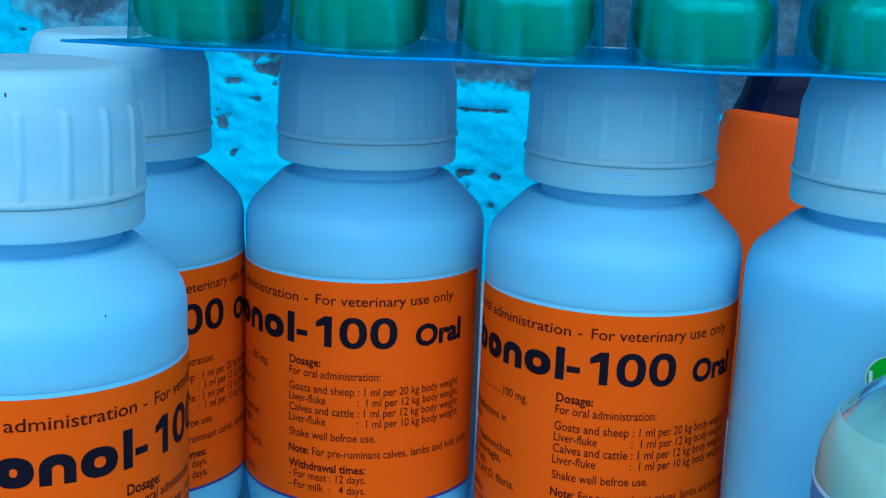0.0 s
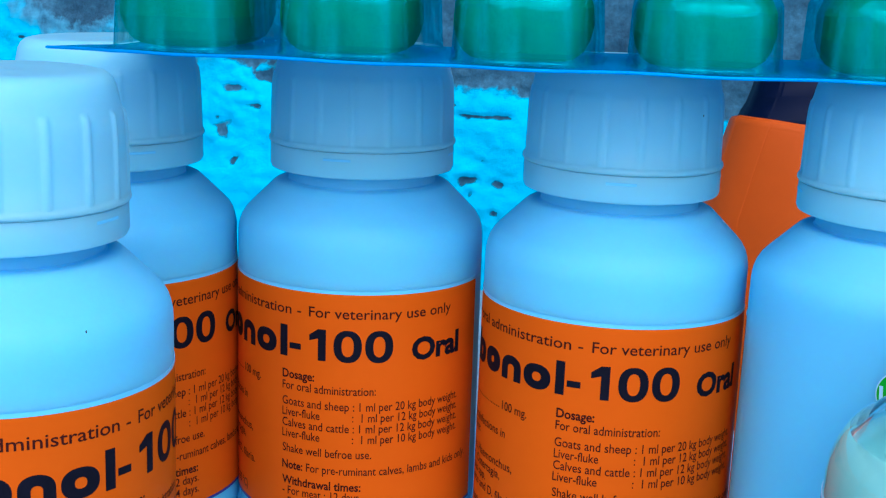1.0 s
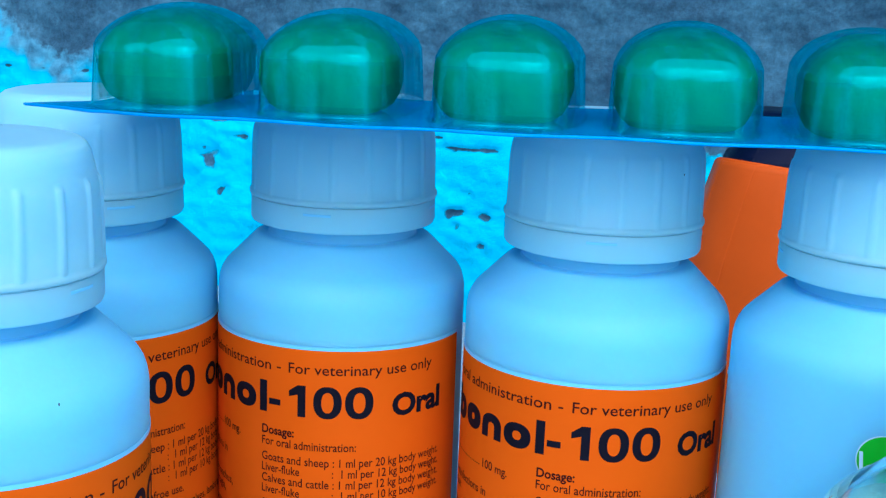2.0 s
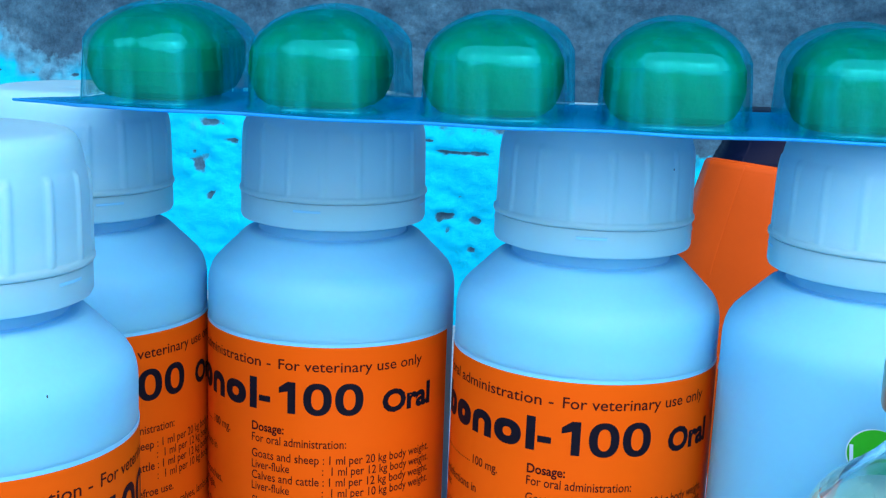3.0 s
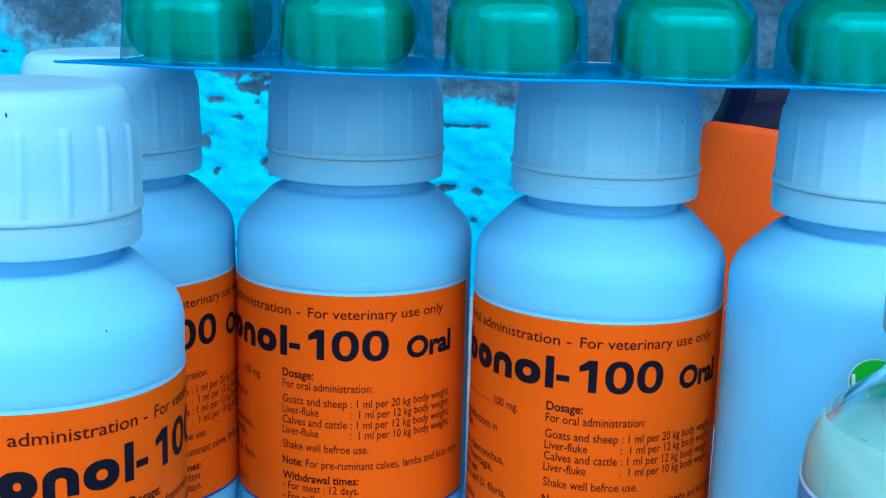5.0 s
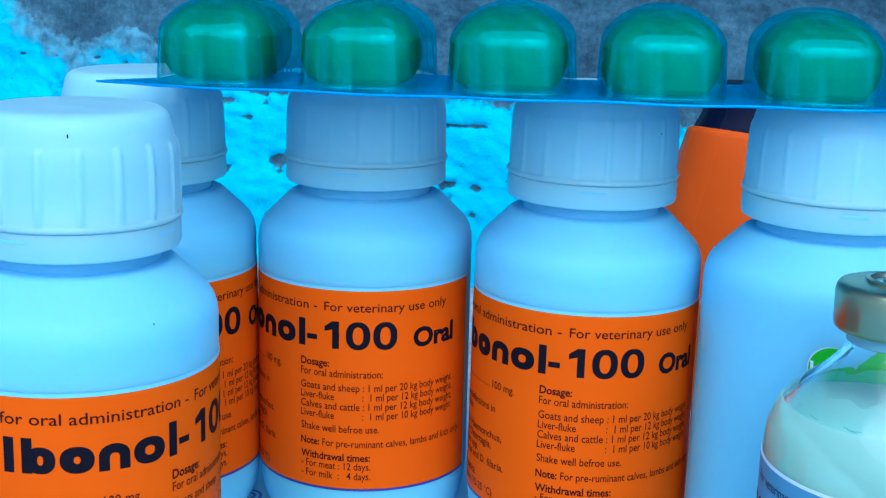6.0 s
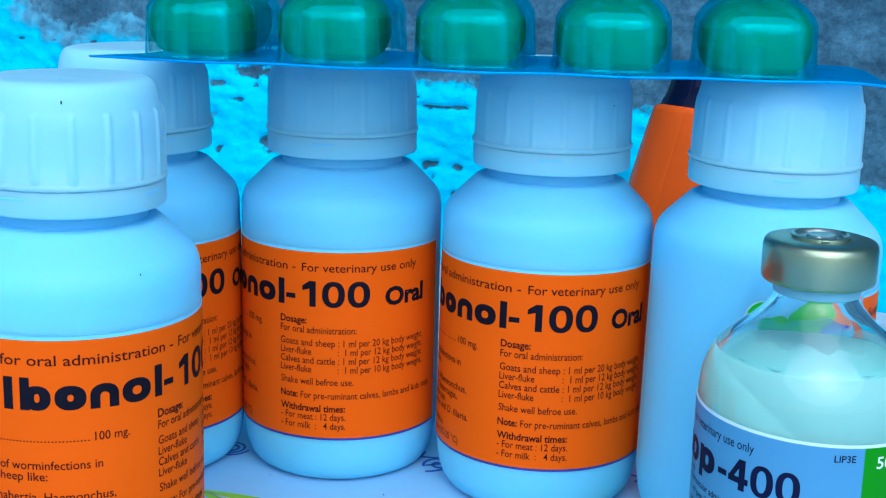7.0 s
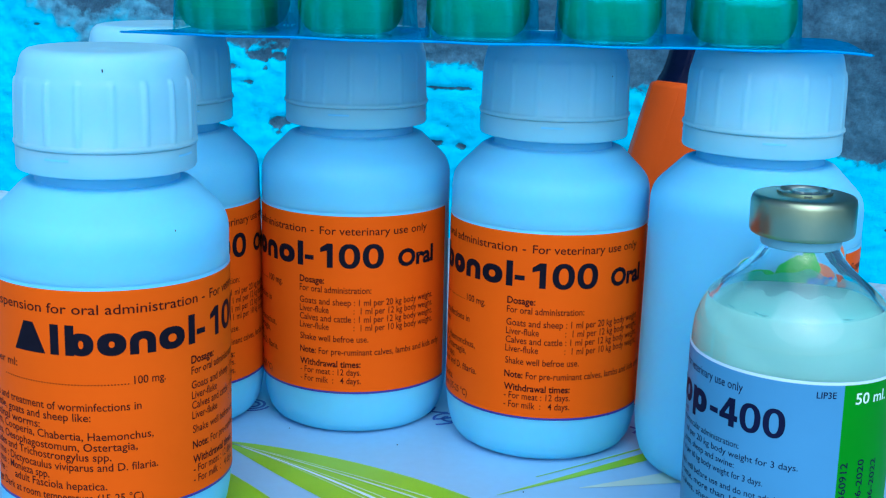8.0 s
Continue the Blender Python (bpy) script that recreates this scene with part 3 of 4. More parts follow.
def build_bottle():
    """A 100 ml bottle at the origin; the column of dosage print starts at its front."""
    top = empty("medicine_bottle")
    # body with rounded foot, straight wall, rounded shoulder and neck
    prof = [(0, 0.0012), (0.012, 0.0012), (0.0185, 0.0006), (0.0203, 0.0), (0.0217, 0.0003), (0.0231, 0.0012), (0.0243, 0.0030), (0.0251, 0.0055), (0.0256, 0.0085),
            (0.0259, 0.0112), (0.026, 0.0125), (0.026, 0.030), (0.026, 0.050), (0.026, 0.0660)]
    prof += [(0.026, 0.0684), (0.02594, 0.0695), (0.02572, 0.0708), (0.0253, 0.0721), (0.0246, 0.0733), (0.0236, 0.0744), (0.0214, 0.0766), (0.0192, 0.0788), (0.0184, 0.07955), (0.0178, 0.07985), (0.0170, 0.08), (0.0158, 0.08002), (0.0155, 0.0803), (0.0155, 0.1010), (0, 0.1010)]
    body = part("body", lathe(prof, 128), WHITE_PLASTIC, top)
    # cap: skirt with grip ribs, ridge at its foot, tapered crown with a shallow dished top
    # Ribs kept shallow: the row's flat, soft light is put into the shape.
    bm = cap_shape(0.00020)
    cap = part("cap", bm, CAP_PLASTIC, top, angle=48)
    cap.location.z = -0.0004
    part("tamper_ring", lathe([(0.0158, 0.0835), (0.0184, 0.0831), (0.01900, 0.0833), (0.01925, 0.0839), (0.01920, 0.0880), (0.01912, 0.08836), (0.0162, 0.08838)], 96), CAP_PLASTIC, cap)
    # Bright highlights on the tamper ring, painted as four thin raised strips.
    for k in range(4):
        bm = bmesh.new()
        a0 = radians(90 * k + 12)
        inner = []
        for i in range(7):
            a = a0 + radians(2.8 * i)
            inner.append([bm.verts.new((rr * math.sin(a), -rr * math.cos(a), zz)) for rr, zz in ((0.01915, 0.0866), (0.01931, 0.0867), (0.01931, 0.0871), (0.01915, 0.0872))])
        for p, q in zip(inner, inner[1:]):
            for i in range(3):
                bm.faces.new((p[i], q[i], q[i + 1], p[i + 1]))
        bmesh.ops.recalc_face_normals(bm, faces=bm.faces)
        part("ring_tab", bm, CLEAR_EDGE_AND_GLINT, cap)
    # label
    lab = part("label", band(RB + 0.00003, -0.0508, 0.0466, 0.0131, 0.0611), ORANGE, top, "orange wrap-round label with dark print")
    part("rule", band(RB + 0.00006, -0.0508, 0.0466, 0.0126, 0.0132), NAVY_LINE, lab, "violet blue rule")
    part("margin", band(RB + 0.00002, -0.0508, 0.0466, 0.0611, 0.0618), CLEAR_EDGE_AND_GLINT, lab, "clear label margin")
    R = RB + 0.00022
    bm = bmesh.new()
    for z, s, a, b in ROWS_RIGHT + ROWS_LEFT:
        write(bm, R, s, (z + 0.35) * MM, 1.85 * MM, a * (1.02 if a > 0 else 1.05) * MM, b * (1.02 if b > 0 else 1.05) * MM, 0.024 if s in BOLD_ROWS else 0.007)
    write(bm, R, "Suspension for oral administration -", 56.2 * MM, 2.2 * MM, -48.2 * MM, 4.4 * MM, 0.007)
    write(bm, R, "For veterinary use only", 56.2 * MM, 2.2 * MM, 6.1 * MM, 36.8 * MM, 0.007)
    for k in range(44):
        u = -43.8 + k * 0.68
        bar(bm, R, u * MM, (u + 0.3) * MM, 40.85 * MM, 41.1 * MM)
    part("small_print", bm, SMALL_INK, lab, "small dark print")
    bm = bmesh.new()
    write(bm, R, "Oral", 47.4 * MM, 4.6 * MM, 27.2 * MM, 39.7 * MM, 0.040)
    pieces("title_glyph", bm, INK, lab, "heavy black print")
    heavy_digits("-", R, 1.7 * MM, 47.3 * MM, 6.5 * MM, 4.8 * MM, 0, INK, lab, "heavy black print")
    heavy_digits("100", R, 6.2 * MM, 47.3 * MM, 6.5 * MM, 5.65 * MM, 0.65 * MM, INK, lab, "heavy black print")
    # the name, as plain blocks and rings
    bm = bmesh.new()
    z0, z1, zx = 47.3 * MM, 53.8 * MM, 52.2 * MM
    wedge_shape(bm, R, -39.8 * MM, -31.6 * MM, z0, z1)
    bar(bm, R, -30.4 * MM, -28.5 * MM, z0, z1)
    bar(bm, R, -27.1 * MM, -25.2 * MM, z0, z1)
    loop_shape(bm, R + 0.00001, -26.4 * MM, -21.2 * MM, z0, zx, 0.40)
    loop_shape(bm, R, -20.5 * MM, -14.6 * MM, z0, zx, 0.40)
    arch_shape(bm, R, -13.9 * MM, -8.4 * MM, z0, zx)
    loop_shape(bm, R, -7.7 * MM, -1.6 * MM, z0, zx)
    bar(bm, R, -0.6 * MM, 1.2 * MM, z0, z1)
    pieces("title_block", bm, INK, lab, "plain black shape")
    return top


def emblem(bottle, u0, zc):
    """A round green leaf emblem on the bare side, its centre at u0."""
    def disc(name, r, radius, mat, parent, dx=0.0, dz=0.0, squash=1.0, label=""):
        bm = bmesh.new()
        rings = []
        for k in range(1, 6):
            rings.append([wrap(bm, RB + radius, u0 + dx + r * k / 5 * math.cos(2 * math.pi * i / 40), zc + dz + squash * r * k / 5 * math.sin(2 * math.pi * i / 40)) for i in range(40)])
        c = wrap(bm, RB + radius, u0 + dx, zc + dz)
        for i in range(40):
            bm.faces.new((c, rings[0][i], rings[0][(i + 1) % 40]))
        for a, b in zip(rings, rings[1:]):
            for i in range(40):
                bm.faces.new((a[i], b[i], b[(i + 1) % 40], a[(i + 1) % 40]))
        return part(name, bm, mat, parent, label)
    em = disc("emblem", 0.0043, 0.0001, LOGO_WHITE, bottle, label="round green and blue printed emblem")
    disc("green_leaf", 0.0044, 0.0002, LOGO_GREEN, em, squash=0.95)
    disc("green_leaf", 0.0056, 0.0002, LOGO_GREEN, em, dx=0.0096, dz=0.0025, squash=0.9)
    disc("green_leaf", 0.0036, 0.0003, LOGO_GREEN, em, dx=0.0136, dz=0.0050, squash=1.2)
    disc("orange_spot", 0.0042, 0.0002, LOGO_ORANGE, em, dx=0.0196, dz=0.0030, squash=1.1)
    bm = bmesh.new()
    bar(bm, RB + 0.0003, u0 - 0.0040, u0 - 0.0034, zc - 0.0030, zc + 0.0012, -0.0004)
    part("stroke", bm, LOGO_WHITE, em)
    for k in range(4):
        bm = bmesh.new()
        bar(bm, RB + 0.0003, u0 + (12 + 2.4 * k) * MM, u0 + (13.8 + 2.4 * k) * MM, zc - (1.2 - 0.5 * (k % 2)) * MM, zc + 0.4 * MM, 0.6 * MM)
        part("emblem_print", bm, LOGO_BLUE, em)


BOTTLES = [  # x, y, z, lean, turn, label
    (-0.0679, 0.1430, -0.0004, 0.5, 50.6, "white plastic bottle with orange label standing forward of the row"),
    (-0.0680, 0.2149, 0.0002, -0.7, 12.8, "white plastic bottle with orange label, half hidden in the row"),
    (-0.0162, 0.2164, 0.0002, 0.1, -31.9, "white plastic bottle with orange label under the blister pack"),
    (0.0354, 0.1980, 0.0002, 0.6, -27.5, "white plastic bottle with orange label under the blister pack"),
    (0.0839, 0.1765, 0.0002, 1.0, 153.7, "white plastic bottle turned to its bare side, green emblem"),
]


def build_bottles():
    master = build_bottle()
    made = []
    for i, (x, y, z, lean, turn, label) in enumerate(BOTTLES):
        m = pose(x, y, z, 0, lean, 0) @ pose(0, 0, 0, 0, 0, turn)
        if i == 0:
            master.matrix_world = m
            ob = master
        else:
            ob = copy_thing(master, m)
        if i == 0:  # its ribs are bolder; the row's are flattened to mimic soft light
            ribbed = next(c for c in ob.children if c.name.startswith("cap"))
            bold = bpy.data.meshes.new("cap")
            bm = cap_shape(0.00036)
            bm.to_mesh(bold)
            bm.free()
            bold.materials.append(CAP_PLASTIC)
            smooth(bold)
            bold.set_sharp_from_angle(angle=radians(48))
        made.append(ob)
        tagged(ob, label, "bottle", "medicine bottles")
    ribbed.data = bold
    for k, (i, part_of, turn, r, z, size) in enumerate(((0, "cap", -39, 0.01790, 0.1050, 0.00034), (0, "body", -6, 0.0252, 0.0723, 0.00026), (3, "cap", 68.9, 0.0190, 0.0992, 0.0002))):
        bm = bmesh.new()
        bmesh.ops.create_icosphere(bm, subdivisions=1, radius=size)
        bmesh.ops.scale(bm, vec=(0.5, 0.5, 1.3), verts=bm.verts)
        a = radians(turn)
        bmesh.ops.translate(bm, vec=(r * math.sin(a), -r * math.cos(a), z), verts=bm.verts)
        part("speck", bm, SPECK, made[i], "tiny dark speck")
    emblem(ob, EMBLEM_U * MM, EMBLEM_Z * MM)


EMBLEM_U, EMBLEM_Z = -75.9, 57.0


# ---- glass vial ----
def build_vial():
    cx, cy, rv = 0.0808, 0.1232, 0.0212
    top = empty("glass_vial", pose(cx, cy, 0) @ Matrix.Diagonal((1.002, 1.002, 1.006, 1)))
    outer = [(0, 0.0018), (0.010, 0.0010), (0.0170, 0.0002), (0.0182, 0.0)] + arc(0.0182, 0.0028, 0.0028, -90, 0, 6)[1:]
    outer += [(rv, 0.006), (rv, 0.025), (rv, 0.0490), (0.0210, 0.0520), (0.02062, 0.0545), (0.0197, 0.0570), (0.0186, 0.0590), (0.0172, 0.0606), (0.0153, 0.0622), (0.0130, 0.0641), (0.0109, 0.0660), (0.0092, 0.0680), (0.0081, 0.0698), (0.0078, 0.0714), (0.0078, 0.0732), (0.0101, 0.0738), (0.0101, 0.0768)]
    inner = [(0.0058, 0.0768), (0.0060, 0.0702), (0.0074, 0.0678), (0.0094, 0.0659), (0.0118, 0.0638), (0.0144, 0.0614), (0.0170, 0.0588), (0.0186, 0.0550), (0.0194, 0.0510), (0.0196, 0.0480), (0.0196, 0.0060), (0.0180, 0.0035), (0, 0.0032)]
    part("glass", lathe(outer + inner, 96), GLASS, top, "clear glass body with sloping shoulder", angle=70).visible_shadow = False
    fill = [(0, 0.0036), (0.0178, 0.0038), (0.0203, 0.0062), (0.0203, 0.0480), (0.0202, 0.0515), (0.0197, 0.0542), (0.0187, 0.0568), (0.0172, 0.0583), (0.0150, 0.0588), (0, 0.0586)]
    part("liquid", lathe(fill, 96), MILK, top, "cream white liquid", angle=80)
    # a thin smear of the liquid clings to the shoulder above it
    bm = lathe([(0.0176, 0.0578), (0.0166, 0.0588), (0.0150, 0.0603), (0.0132, 0.0620), (0.0116, 0.0635)], 96)
    for v in bm.verts:
        a = math.atan2(v.co.x, -v.co.y)
        if v.co.z > 0.060:
            v.co.z -= 0.0030 * (0.4 + noise.noise(Vector((3 * math.sin(a), 3 * math.cos(a), 2.0))))
            k = (0.0176 - (v.co.z - 0.0578) * 1.06) / math.hypot(v.co.x, v.co.y)
            v.co.x, v.co.y = v.co.x * k, v.co.y * k
    part("residue", bm, RESIDUE, top, "thin cream smear inside the glass")
    part("stopper", lathe([(0, 0.0722), (0.0055, 0.0722), (0.0056, 0.0768), (0.0098, 0.0770), (0.0098, 0.0795), (0, 0.0795)], 64), RUBBER, top)
    part("neck_ring", lathe([(0.0079, 0.0706), (0.0082, 0.0708), (0.0083, 0.0716), (0.0083, 0.0731), (0.0079, 0.0731)], 64), RUBBER, top, "pale ring below the cap")
    crimp = [(0.0084, 0.0733), (0.0096, 0.0732), (0.0102, 0.0730), (0.0106, 0.0733), (0.0108, 0.0740), (0.0108, 0.0796), (0.0106, 0.0805), (0.0102, 0.0810), (0.0092, 0.0813), (0.0055, 0.0815), (0.0053, 0.0813), (0.0050, 0.0809), (0, 0.0809)]
    cap = part("crimp_cap", lathe(crimp, 96), GOLD, top, "gold coloured crimped metal cap")
    tab = [(0.0056, 0.0814), (0.0057, 0.0820), (0.0051, 0.0822), (0.0045, 0.0819), (0.0042, 0.0815), (0.0030, 0.0816), (0.0026, 0.0820), (0.0018, 0.0820), (0, 0.0817)]
    part("tear_off_disc", lathe(tab, 64), DISC, cap, "pressed silver disc")
    bm = bmesh.new()
    for a in (20, 140, 260):
        c, s = math.cos(radians(a)), math.sin(radians(a))
        v = [bm.verts.new((c * r - s * w, s * r + c * w, z)) for r, w, z in ((0.0046, 0.0008, 0.0824), (0.0062, 0.0008, 0.0816), (0.0062, -0.0008, 0.0816), (0.0046, -0.0008, 0.0824))]
        bm.faces.new(v)
    part("bridge", bm, DISC, cap)
    # label: pale blue with a green end panel
    d = math.pi / 180 * rv
    lab = part("label", band(rv + 0.00004, -150 * d, 13 * d, 0.0060, 0.0481), VIAL_PAPER, top, "pale blue label with green panel")
    part("green_panel", band(rv + 0.00005, 13 * d, 75 * d, 0.0060, 0.0481), VIAL_GREEN, lab, "green label panel")
    part("margin", band(rv + 0.00003, -150 * d, 75 * d, 0.0481, 0.0487), LOGO_WHITE, lab, "white label edge")
    part("blue_panel", band(rv + 0.00019, 30 * d, 75 * d, 0.0060, 0.0160), LOGO_BLUE, lab, "blue label corner")
    R = rv + 0.00022
    heavy_digits("-", R, -63.5 * d, 36.1 * MM, 6.1 * MM, 4.2 * MM, 0, VIAL_INK, lab, "heavy navy print")
    heavy_digits("400", R, -56 * d, 36.1 * MM, 6.1 * MM, 4.45 * MM, 0.45 * MM, VIAL_INK, lab, "heavy navy print")
    bm = bmesh.new()
    bar(bm, R, -38.5 * MM, -36.6 * MM, 36.1 * MM, 41.0 * MM)
    loop_shape(bm, R, -36.0 * MM, -31.0 * MM, 36.1 * MM, 41.0 * MM)
    bar(bm, R, -30.2 * MM, -28.7 * MM, 34.5 * MM, 41.0 * MM)
    loop_shape(bm, R + 0.00001, -29.8 * MM, -24.6 * MM, 36.1 * MM, 41.0 * MM, 0.38)
    pieces("title_block", bm, VIAL_INK, lab, "plain navy shape")
    bm = bmesh.new()
    write(bm, R, "For veterinary use only", 44.1 * MM, 2.0 * MM, -96 * d, -42 * d)
    write(bm, R, "LIP3E", 45.4 * MM, 1.4 * MM, -2.5 * d, 8.5 * d, 0.01)
    for z, s, a, b in ((33.6, "Dosage:", -97, -77), (31.6, "intramuscular administration:", -97, -31), (29.4, ": 1 ml per 20 kg body weight for 3 days.", -97, 2), (27.2, "goats, sheep and swine:", -92, -33), (25.0, ": 1 ml per 10 kg body weight for 3 days.", -97, -16),
                      (22.0, "Shake well before use and do not administer", -97, 3), (19.8, "in cattle, more than 10 ml", -97, -22), (17.6, "in calves, sheep", -97, -45)):
        write(bm, R, s, (z + 0.4) * MM, 1.45 * MM, a * d, (b - 11) * d)
    part("small_print", bm, VIAL_INK, lab, "small navy print")
    bm = bmesh.new()
    write(bm, R, "50 ml.", 44.0 * MM, 2.4 * MM, 20.5 * d, 45 * d, 0.01)
    part("volume_print", bm, PALE_INK, lab, "pale print")
    # dates printed upright along the green panel
    bm = bmesh.new()
    for a, s, hgt in ((19.0, "360912", 29.5), (30.5, "06-2020", 28.5), (41.0, "06-2022", 28.0)):
        pts, faces, x0, x1 = letters(s, 0.01)
        k = 1.75 * MM / CAP
        sx = 9.6 * MM / (x1 - x0) if "-" in s else 8.2 * MM / (x1 - x0)
        vs = [wrap(bm, R + 0.00002, a * d - p[1] * k, (hgt - 9) * MM + (p[0] - x0) * sx + 0.003) for p in pts]
        for f in faces:
            bm.faces.new([vs[i] for i in f])
    part("date_print", bm, VIAL_INK, lab, "dark upright print")
    # the label is stuck on slightly askew
    for ob in [lab] + list(lab.children):
        for v in ob.data.vertices:
            v.co.z -= 0.035 * rv * (math.atan2(v.co.x, -v.co.y) + radians(75))
    tagged(top, "small clear glass vial of cream suspension, gold crimp cap", "vial")


# ---- blister pack with tablets ----
def pillow(lx, ly, h, side, n=128, m=14, power=3.8, taper=0.07):
    """A dome with near-upright sides and an arched top on a rounded oblong base, open below."""
    bm = bmesh.new()
    rings = []
    flare = [(1.05, 0.0), (1.015, 0.008), (1.004, 0.022), (1.002, 0.032), (1.0005, 0.06)]
    prof = flare + [(1.0 - 0.035 * k / 5, 0.06 + (side - 0.06) * k / 5) for k in range(1, 6)]
    arch = [(0.965, 0.0), (0.955, 0.035), (0.925, 0.16), (0.875, 0.30), (0.80, 0.45), (0.70, 0.60), (0.58, 0.735), (0.45, 0.845), (0.30, 0.93), (0.15, 0.982)]
    prof += [(r, side + (1 - side) * k) for r, k in arch[1:]]
    for s, t in prof:
        ring = []
        for i in range(n):
            a = 2 * math.pi * i / n
            c, q = math.cos(a), math.sin(a)
            e = (abs(c) ** power + abs(q) ** power) ** (-1 / power)
            e *= 1 + (0.0045 * math.sin(13 * a + 1.0) + 0.0030 * math.sin(37 * a) + 0.010 * noise.noise(Vector((c * 4, q * 4, 7.3)))) * (1 if t < 0.55 else 0.12)
            ring.append(bm.verts.new((lx / 2 * s * c * e, ly / 2 * s * q * e, h * t)))
        rings.append(ring)
    for a, b in zip(rings, rings[1:]):
        for i in range(n):
            bm.faces.new((a[i], a[(i + 1) % n], b[(i + 1) % n], b[i]))
    tip = bm.verts.new((0, 0, h))
    for i in range(n):
        bm.faces.new((rings[-1][i], rings[-1][(i + 1) % n], tip))
    bmesh.ops.recalc_face_normals(bm, faces=bm.faces)
    return bm


def tablet(lx, ly, h, lean):
    """A bolus: a belly band over a tapered foot, and a domed head whose crown lies further back by lean."""
    bm = bmesh.new()
    prof = [(0.0, 0.0), (0.60, 0.0), (0.76, 0.03), (0.87, 0.09), (0.94, 0.18), (0.985, 0.29), (1.0, 0.33), (1.0, 0.38), (0.985, 0.56), (0.965, 0.60), (0.925, 0.66), (0.875, 0.72), (0.80, 0.78), (0.70, 0.84), (0.58, 0.89), (0.45, 0.935), (0.30, 0.97), (0.15, 0.985), (0.0, 0.99)]
    n, rings = 56, []
    for s, t in prof:
        if s == 0:
            rings.append([bm.verts.new((0, lean if t > 0.5 else 0, h * t))])
            continue
        ring = []
        for i in range(n):
            a = 2 * math.pi * i / n
            c, q = math.cos(a), math.sin(a)
            e = (abs(c) ** 3.4 + abs(q) ** 3.4) ** (-1 / 3.4)
            ring.append(bm.verts.new((lx / 2 * s * c * e, ly / 2 * s * q * e + (lean * (1 - s) if t > 0.5 else 0), h * t + 0.0002 * noise.noise(Vector((c * 3, q * 3, t * 6))))))
        rings.append(ring)
    for a, b in zip(rings, rings[1:]):
        for i in range(n):
            j = (i + 1) % n
            if len(a) == 1:
                bm.faces.new((a[0], b[j], b[i]))
            elif len(b) == 1:
                bm.faces.new((a[i], a[j], b[0]))
            else:
                bm.faces.new((a[i], a[j], b[j], b[i]))
    bmesh.ops.recalc_face_normals(bm, faces=bm.faces)
    return bm


BLISTER = pose(0.0163, 0.1833, 0.1085, 0, 0, -8.9) @ Matrix.Scale(1.026, 4)


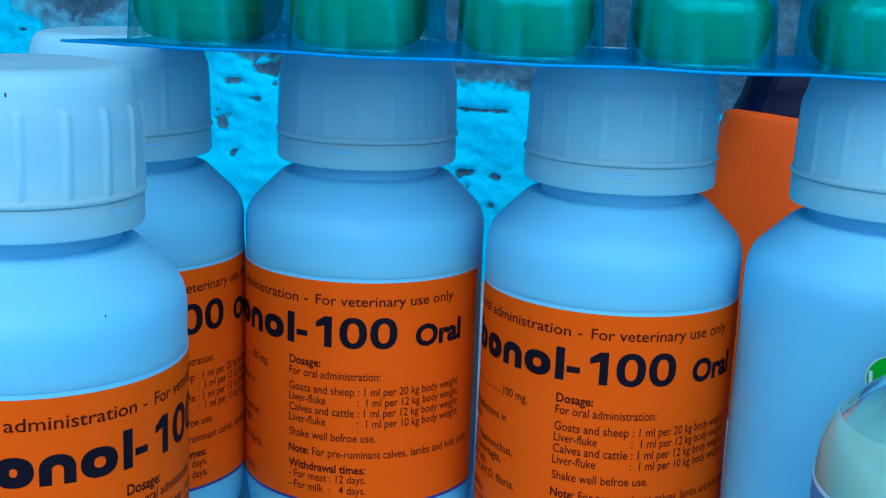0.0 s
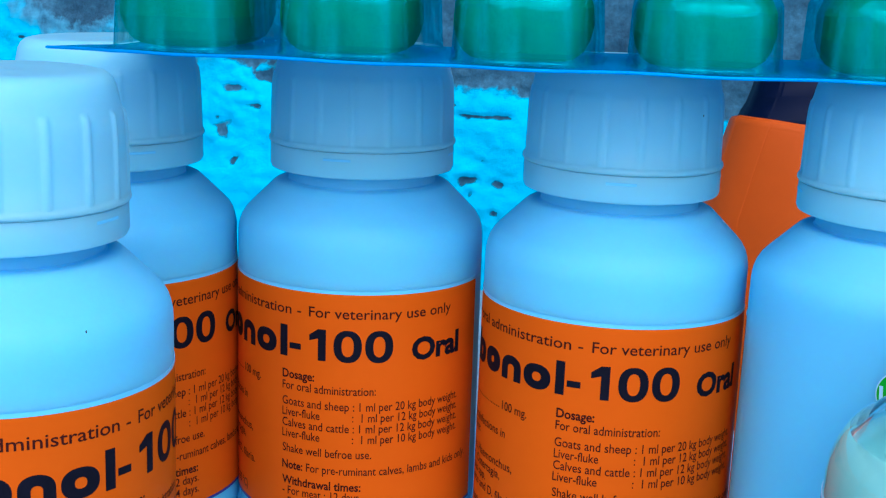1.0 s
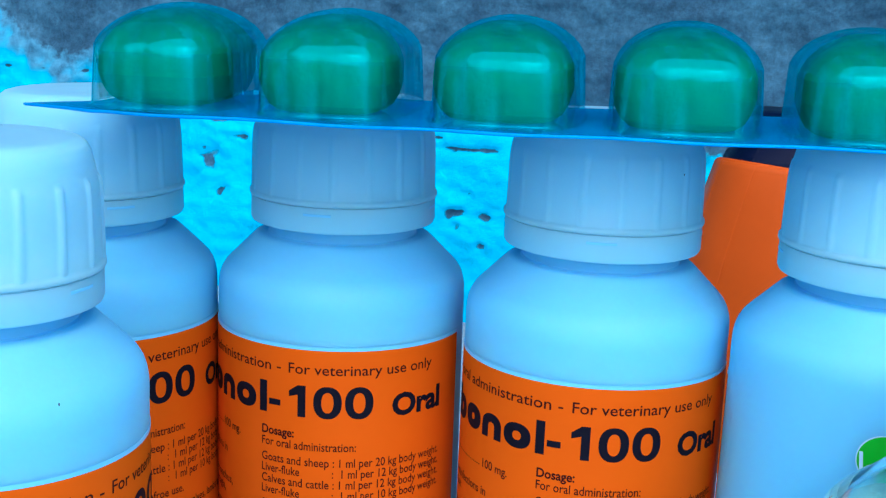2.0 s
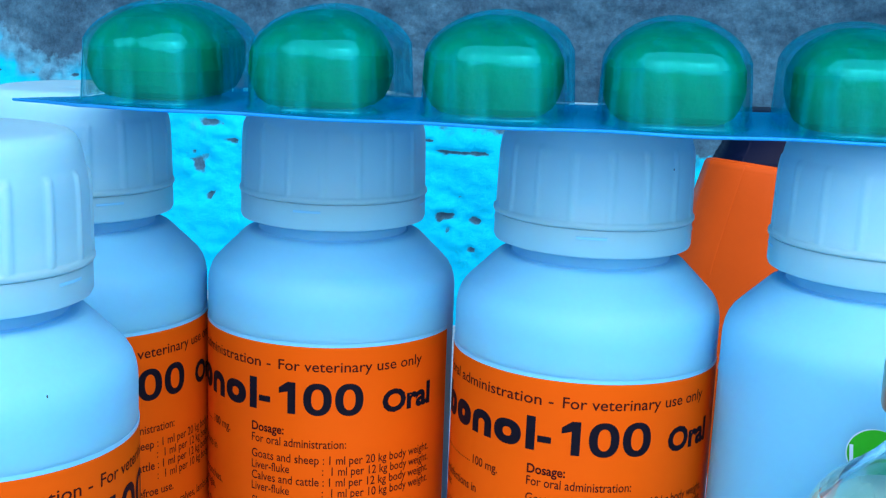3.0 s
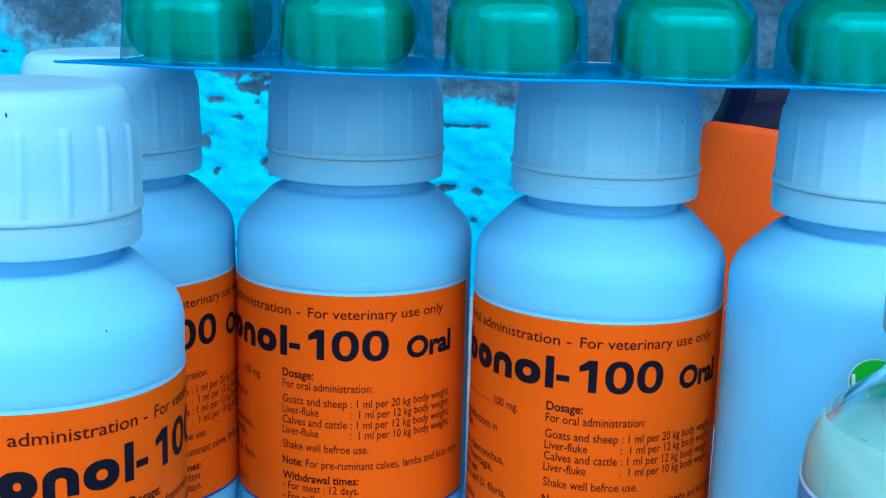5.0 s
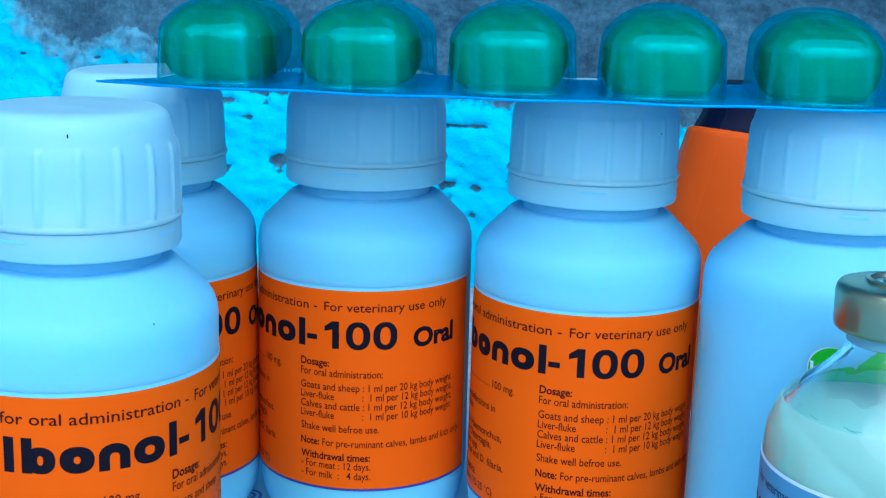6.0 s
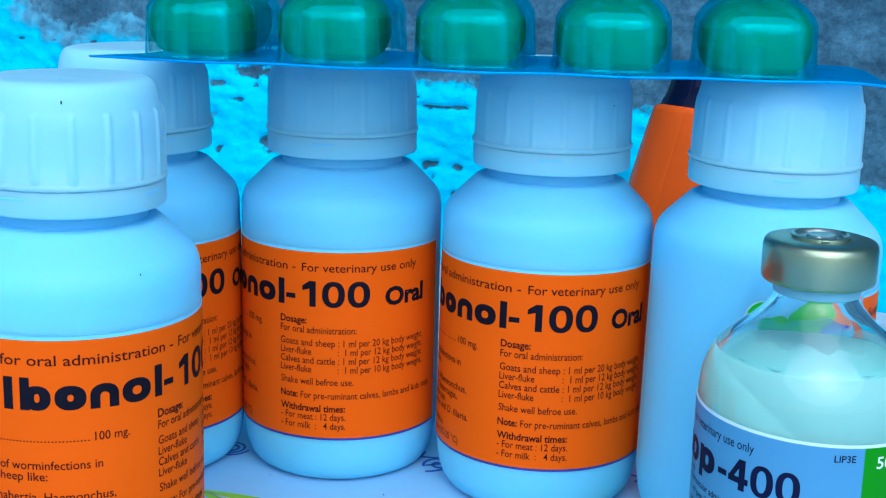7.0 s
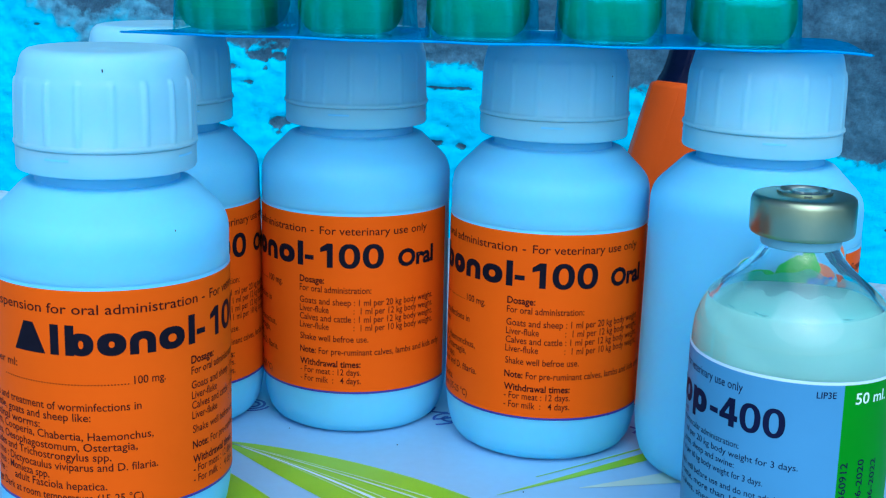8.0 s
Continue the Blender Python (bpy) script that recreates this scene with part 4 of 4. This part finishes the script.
def build_blister():
    top = empty("blister_pack", BLISTER)
    tagged(top, "clear blister pack on blue film, five green tablets inside", "blister pack")
    # film with a clipped corner and slightly curling ends
    x0, x1, nx, ny = -87, 87.5, 72, 14
    bm = bmesh.new()

    def span(x):
        front = np.interp(x, [-87, -69, -20, 40, 87.5], [-9.5, -21.5, -24.5, -23.0, -20.0])
        back = np.interp(x, [-87, -75, -73, 86, 87.5], [-9.2, -5.5, 23, 23, 15])
        return front, back

    lower, upper = [], []
    for i in range(nx + 1):
        x = x0 + (x1 - x0) * i / nx
        f, b = span(x)
        lo, hi = [], []
        for j in range(ny + 1):
            y = f + (b - f) * j / ny
            curl = -0.5 * max(0, (x - 74) / 13.5) ** 2 - 0.7 * max(0, (-66 - x) / 21) + 0.12 * math.sin(x * 0.21 + y * 0.1)
            lo.append(bm.verts.new((x * MM, y * MM, (0.10 + curl) * MM)))
            hi.append(bm.verts.new((x * MM, y * MM, (0.42 + curl) * MM)))
        lower.append(lo)
        upper.append(hi)
    for g, flip in ((lower, True), (upper, False)):
        for a, b in zip(g, g[1:]):
            for j in range(ny):
                q = (a[j], b[j], b[j + 1], a[j + 1])
                bm.faces.new(q[::-1] if flip else q)
    for i in range(nx):
        for j in (0, ny):
            bm.faces.new((lower[i][j], lower[i + 1][j], upper[i + 1][j], upper[i][j]))
    for i in (0, nx):
        for j in range(ny):
            bm.faces.new((lower[i][j], lower[i][j + 1], upper[i][j + 1], upper[i][j]))
    bmesh.ops.recalc_face_normals(bm, faces=bm.faces)
    part("film", bm, FOIL, top, "translucent blue backing film")
    # the cut front edge, a little thicker than the film, its glow painted in
    edge = [Vector((x * MM, span(x)[0] * MM - 0.0001, 0.00028 + (-0.5 * max(0, (x - 74) / 13.5) ** 2 - 0.7 * max(0, (-66 - x) / 21) + 0.12 * math.sin(x * 0.21 + span(x)[0] * 0.1)) * MM)) for x in np.linspace(-86.5, 87, 90)]
    bm = bmesh.new()
    loops = [[bm.verts.new((p.x, p.y + 0.0003 * math.cos(a), p.z + 0.00028 * math.sin(a))) for a in np.linspace(0, 2 * math.pi, 9)[:-1]] for p in edge]
    for a, b in zip(loops, loops[1:]):
        for i in range(8):
            bm.faces.new((a[i], b[i], b[(i + 1) % 8], a[(i + 1) % 8]))
    bmesh.ops.recalc_face_normals(bm, faces=bm.faces)
    part("film_edge", bm, RIM, top, "cut edge of the film with its blue glow painted in")
    for k in range(5):
        d = part("dome", pillow(0.0259, 0.0400, 0.0179, 0.60), DOME, top, "clear domed plastic pocket")
        d.matrix_local = pose((k - 2) * 0.0303 + 0.0001, 0.0012, 0.00045)
    for k, (dx, dy, ln, rz) in enumerate(((0.0001, -0.0006, 0.0345, 1), (-0.0002, -0.0060, 0.0230, -1), (-0.0001, -0.0060, 0.0232, 1), (0.0001, -0.0058, 0.0234, 0), (0.0002, -0.0060, 0.0230, -1))):
        t = part("tablet", tablet(0.0239, ln, 0.0168, -dy), BOLUS, angle=16)
        t.matrix_world = BLISTER @ pose((k - 2) * 0.0303 - 0.0004 + dx, 0.0008 + dy, 0.0006, 0, 0, rz)
        tagged(t, "large green tablet sealed in a clear dome", "tablet", "tablets in the blister pack")


# ---- orange container behind the row ----
def build_orange():
    top = empty("spray_bottle", pose(0.1072, 0.3153, -0.004, 0, 0, -6) @ Matrix.Scale(1.062, 4))
    bm = bmesh.new()
    rings = []
    for z, s, d in ((0.0, 1.38, 1.0), (0.002, 1.42, 1.04), (0.030, 1.30, 1.03), (0.058, 1.10, 1.0), (0.072, 0.96, 0.97), (0.0800, 0.875, 0.95), (0.0818, 0.855, 0.925), (0.0823, 0.83, 0.89)):
        w, t, c = 0.0260 * s, 0.0180 * d, 0.0078
        p = [(-w + c, -t), (w - c, -t), (w, -t + c), (w, t - c), (w - c, t), (-w + c, t), (-w, t - c), (-w, -t + c)]
        tip = 0.03 * max(0.0, (z - 0.05) / 0.035)
        rings.append([bm.verts.new((x, y, z + 0.02 * tip - x * 4.5 * tip - (y + t) * 4.5 * tip)) for x, y in p])
    for a, b in zip(rings, rings[1:]):
        for i in range(8):
            bm.faces.new((a[i], a[(i + 1) % 8], b[(i + 1) % 8], b[i]))
    bm.faces.new(rings[0][::-1])
    bm.faces.new(rings[-1])
    bmesh.ops.bevel(bm, geom=list(bm.edges), offset=0.0022, segments=4, affect='EDGES', clamp_overlap=True)
    part("body", bm, ORANGE_PLASTIC, top, "orange faceted plastic body", angle=80)
    bm = bmesh.new()
    rings = []
    for z, w, t in ((0.0790, 0.0205, 0.0150), (0.0835, 0.0200, 0.0148), (0.0855, 0.0186, 0.0140), (0.0900, 0.0172, 0.0132), (0.0955, 0.0160, 0.0124), (0.0968, 0.0146, 0.0112)):
        c = 0.0045
        rings.append([bm.verts.new((x, y, z)) for x, y in ((-w + c, -t), (w - c, -t), (w, -t + c), (w, t - c), (w - c, t), (-w + c, t), (-w, t - c), (-w, -t + c))])
    for a, b in zip(rings, rings[1:]):
        for i in range(8):
            bm.faces.new((a[i], a[(i + 1) % 8], b[(i + 1) % 8], b[i]))
    bm.faces.new(rings[0][::-1])
    bm.faces.new(rings[-1])
    bmesh.ops.bevel(bm, geom=list(bm.edges), offset=0.0007, segments=2, affect='EDGES', clamp_overlap=True)
    part("cap", bm, NAVY_PLASTIC, top, "dark navy cap")
    tagged(top, "orange faceted plastic bottle with dark navy cap", "bottle")


build_ground()
build_wall()
build_sheet()
build_bottles()
build_vial()
build_blister()
build_orange()
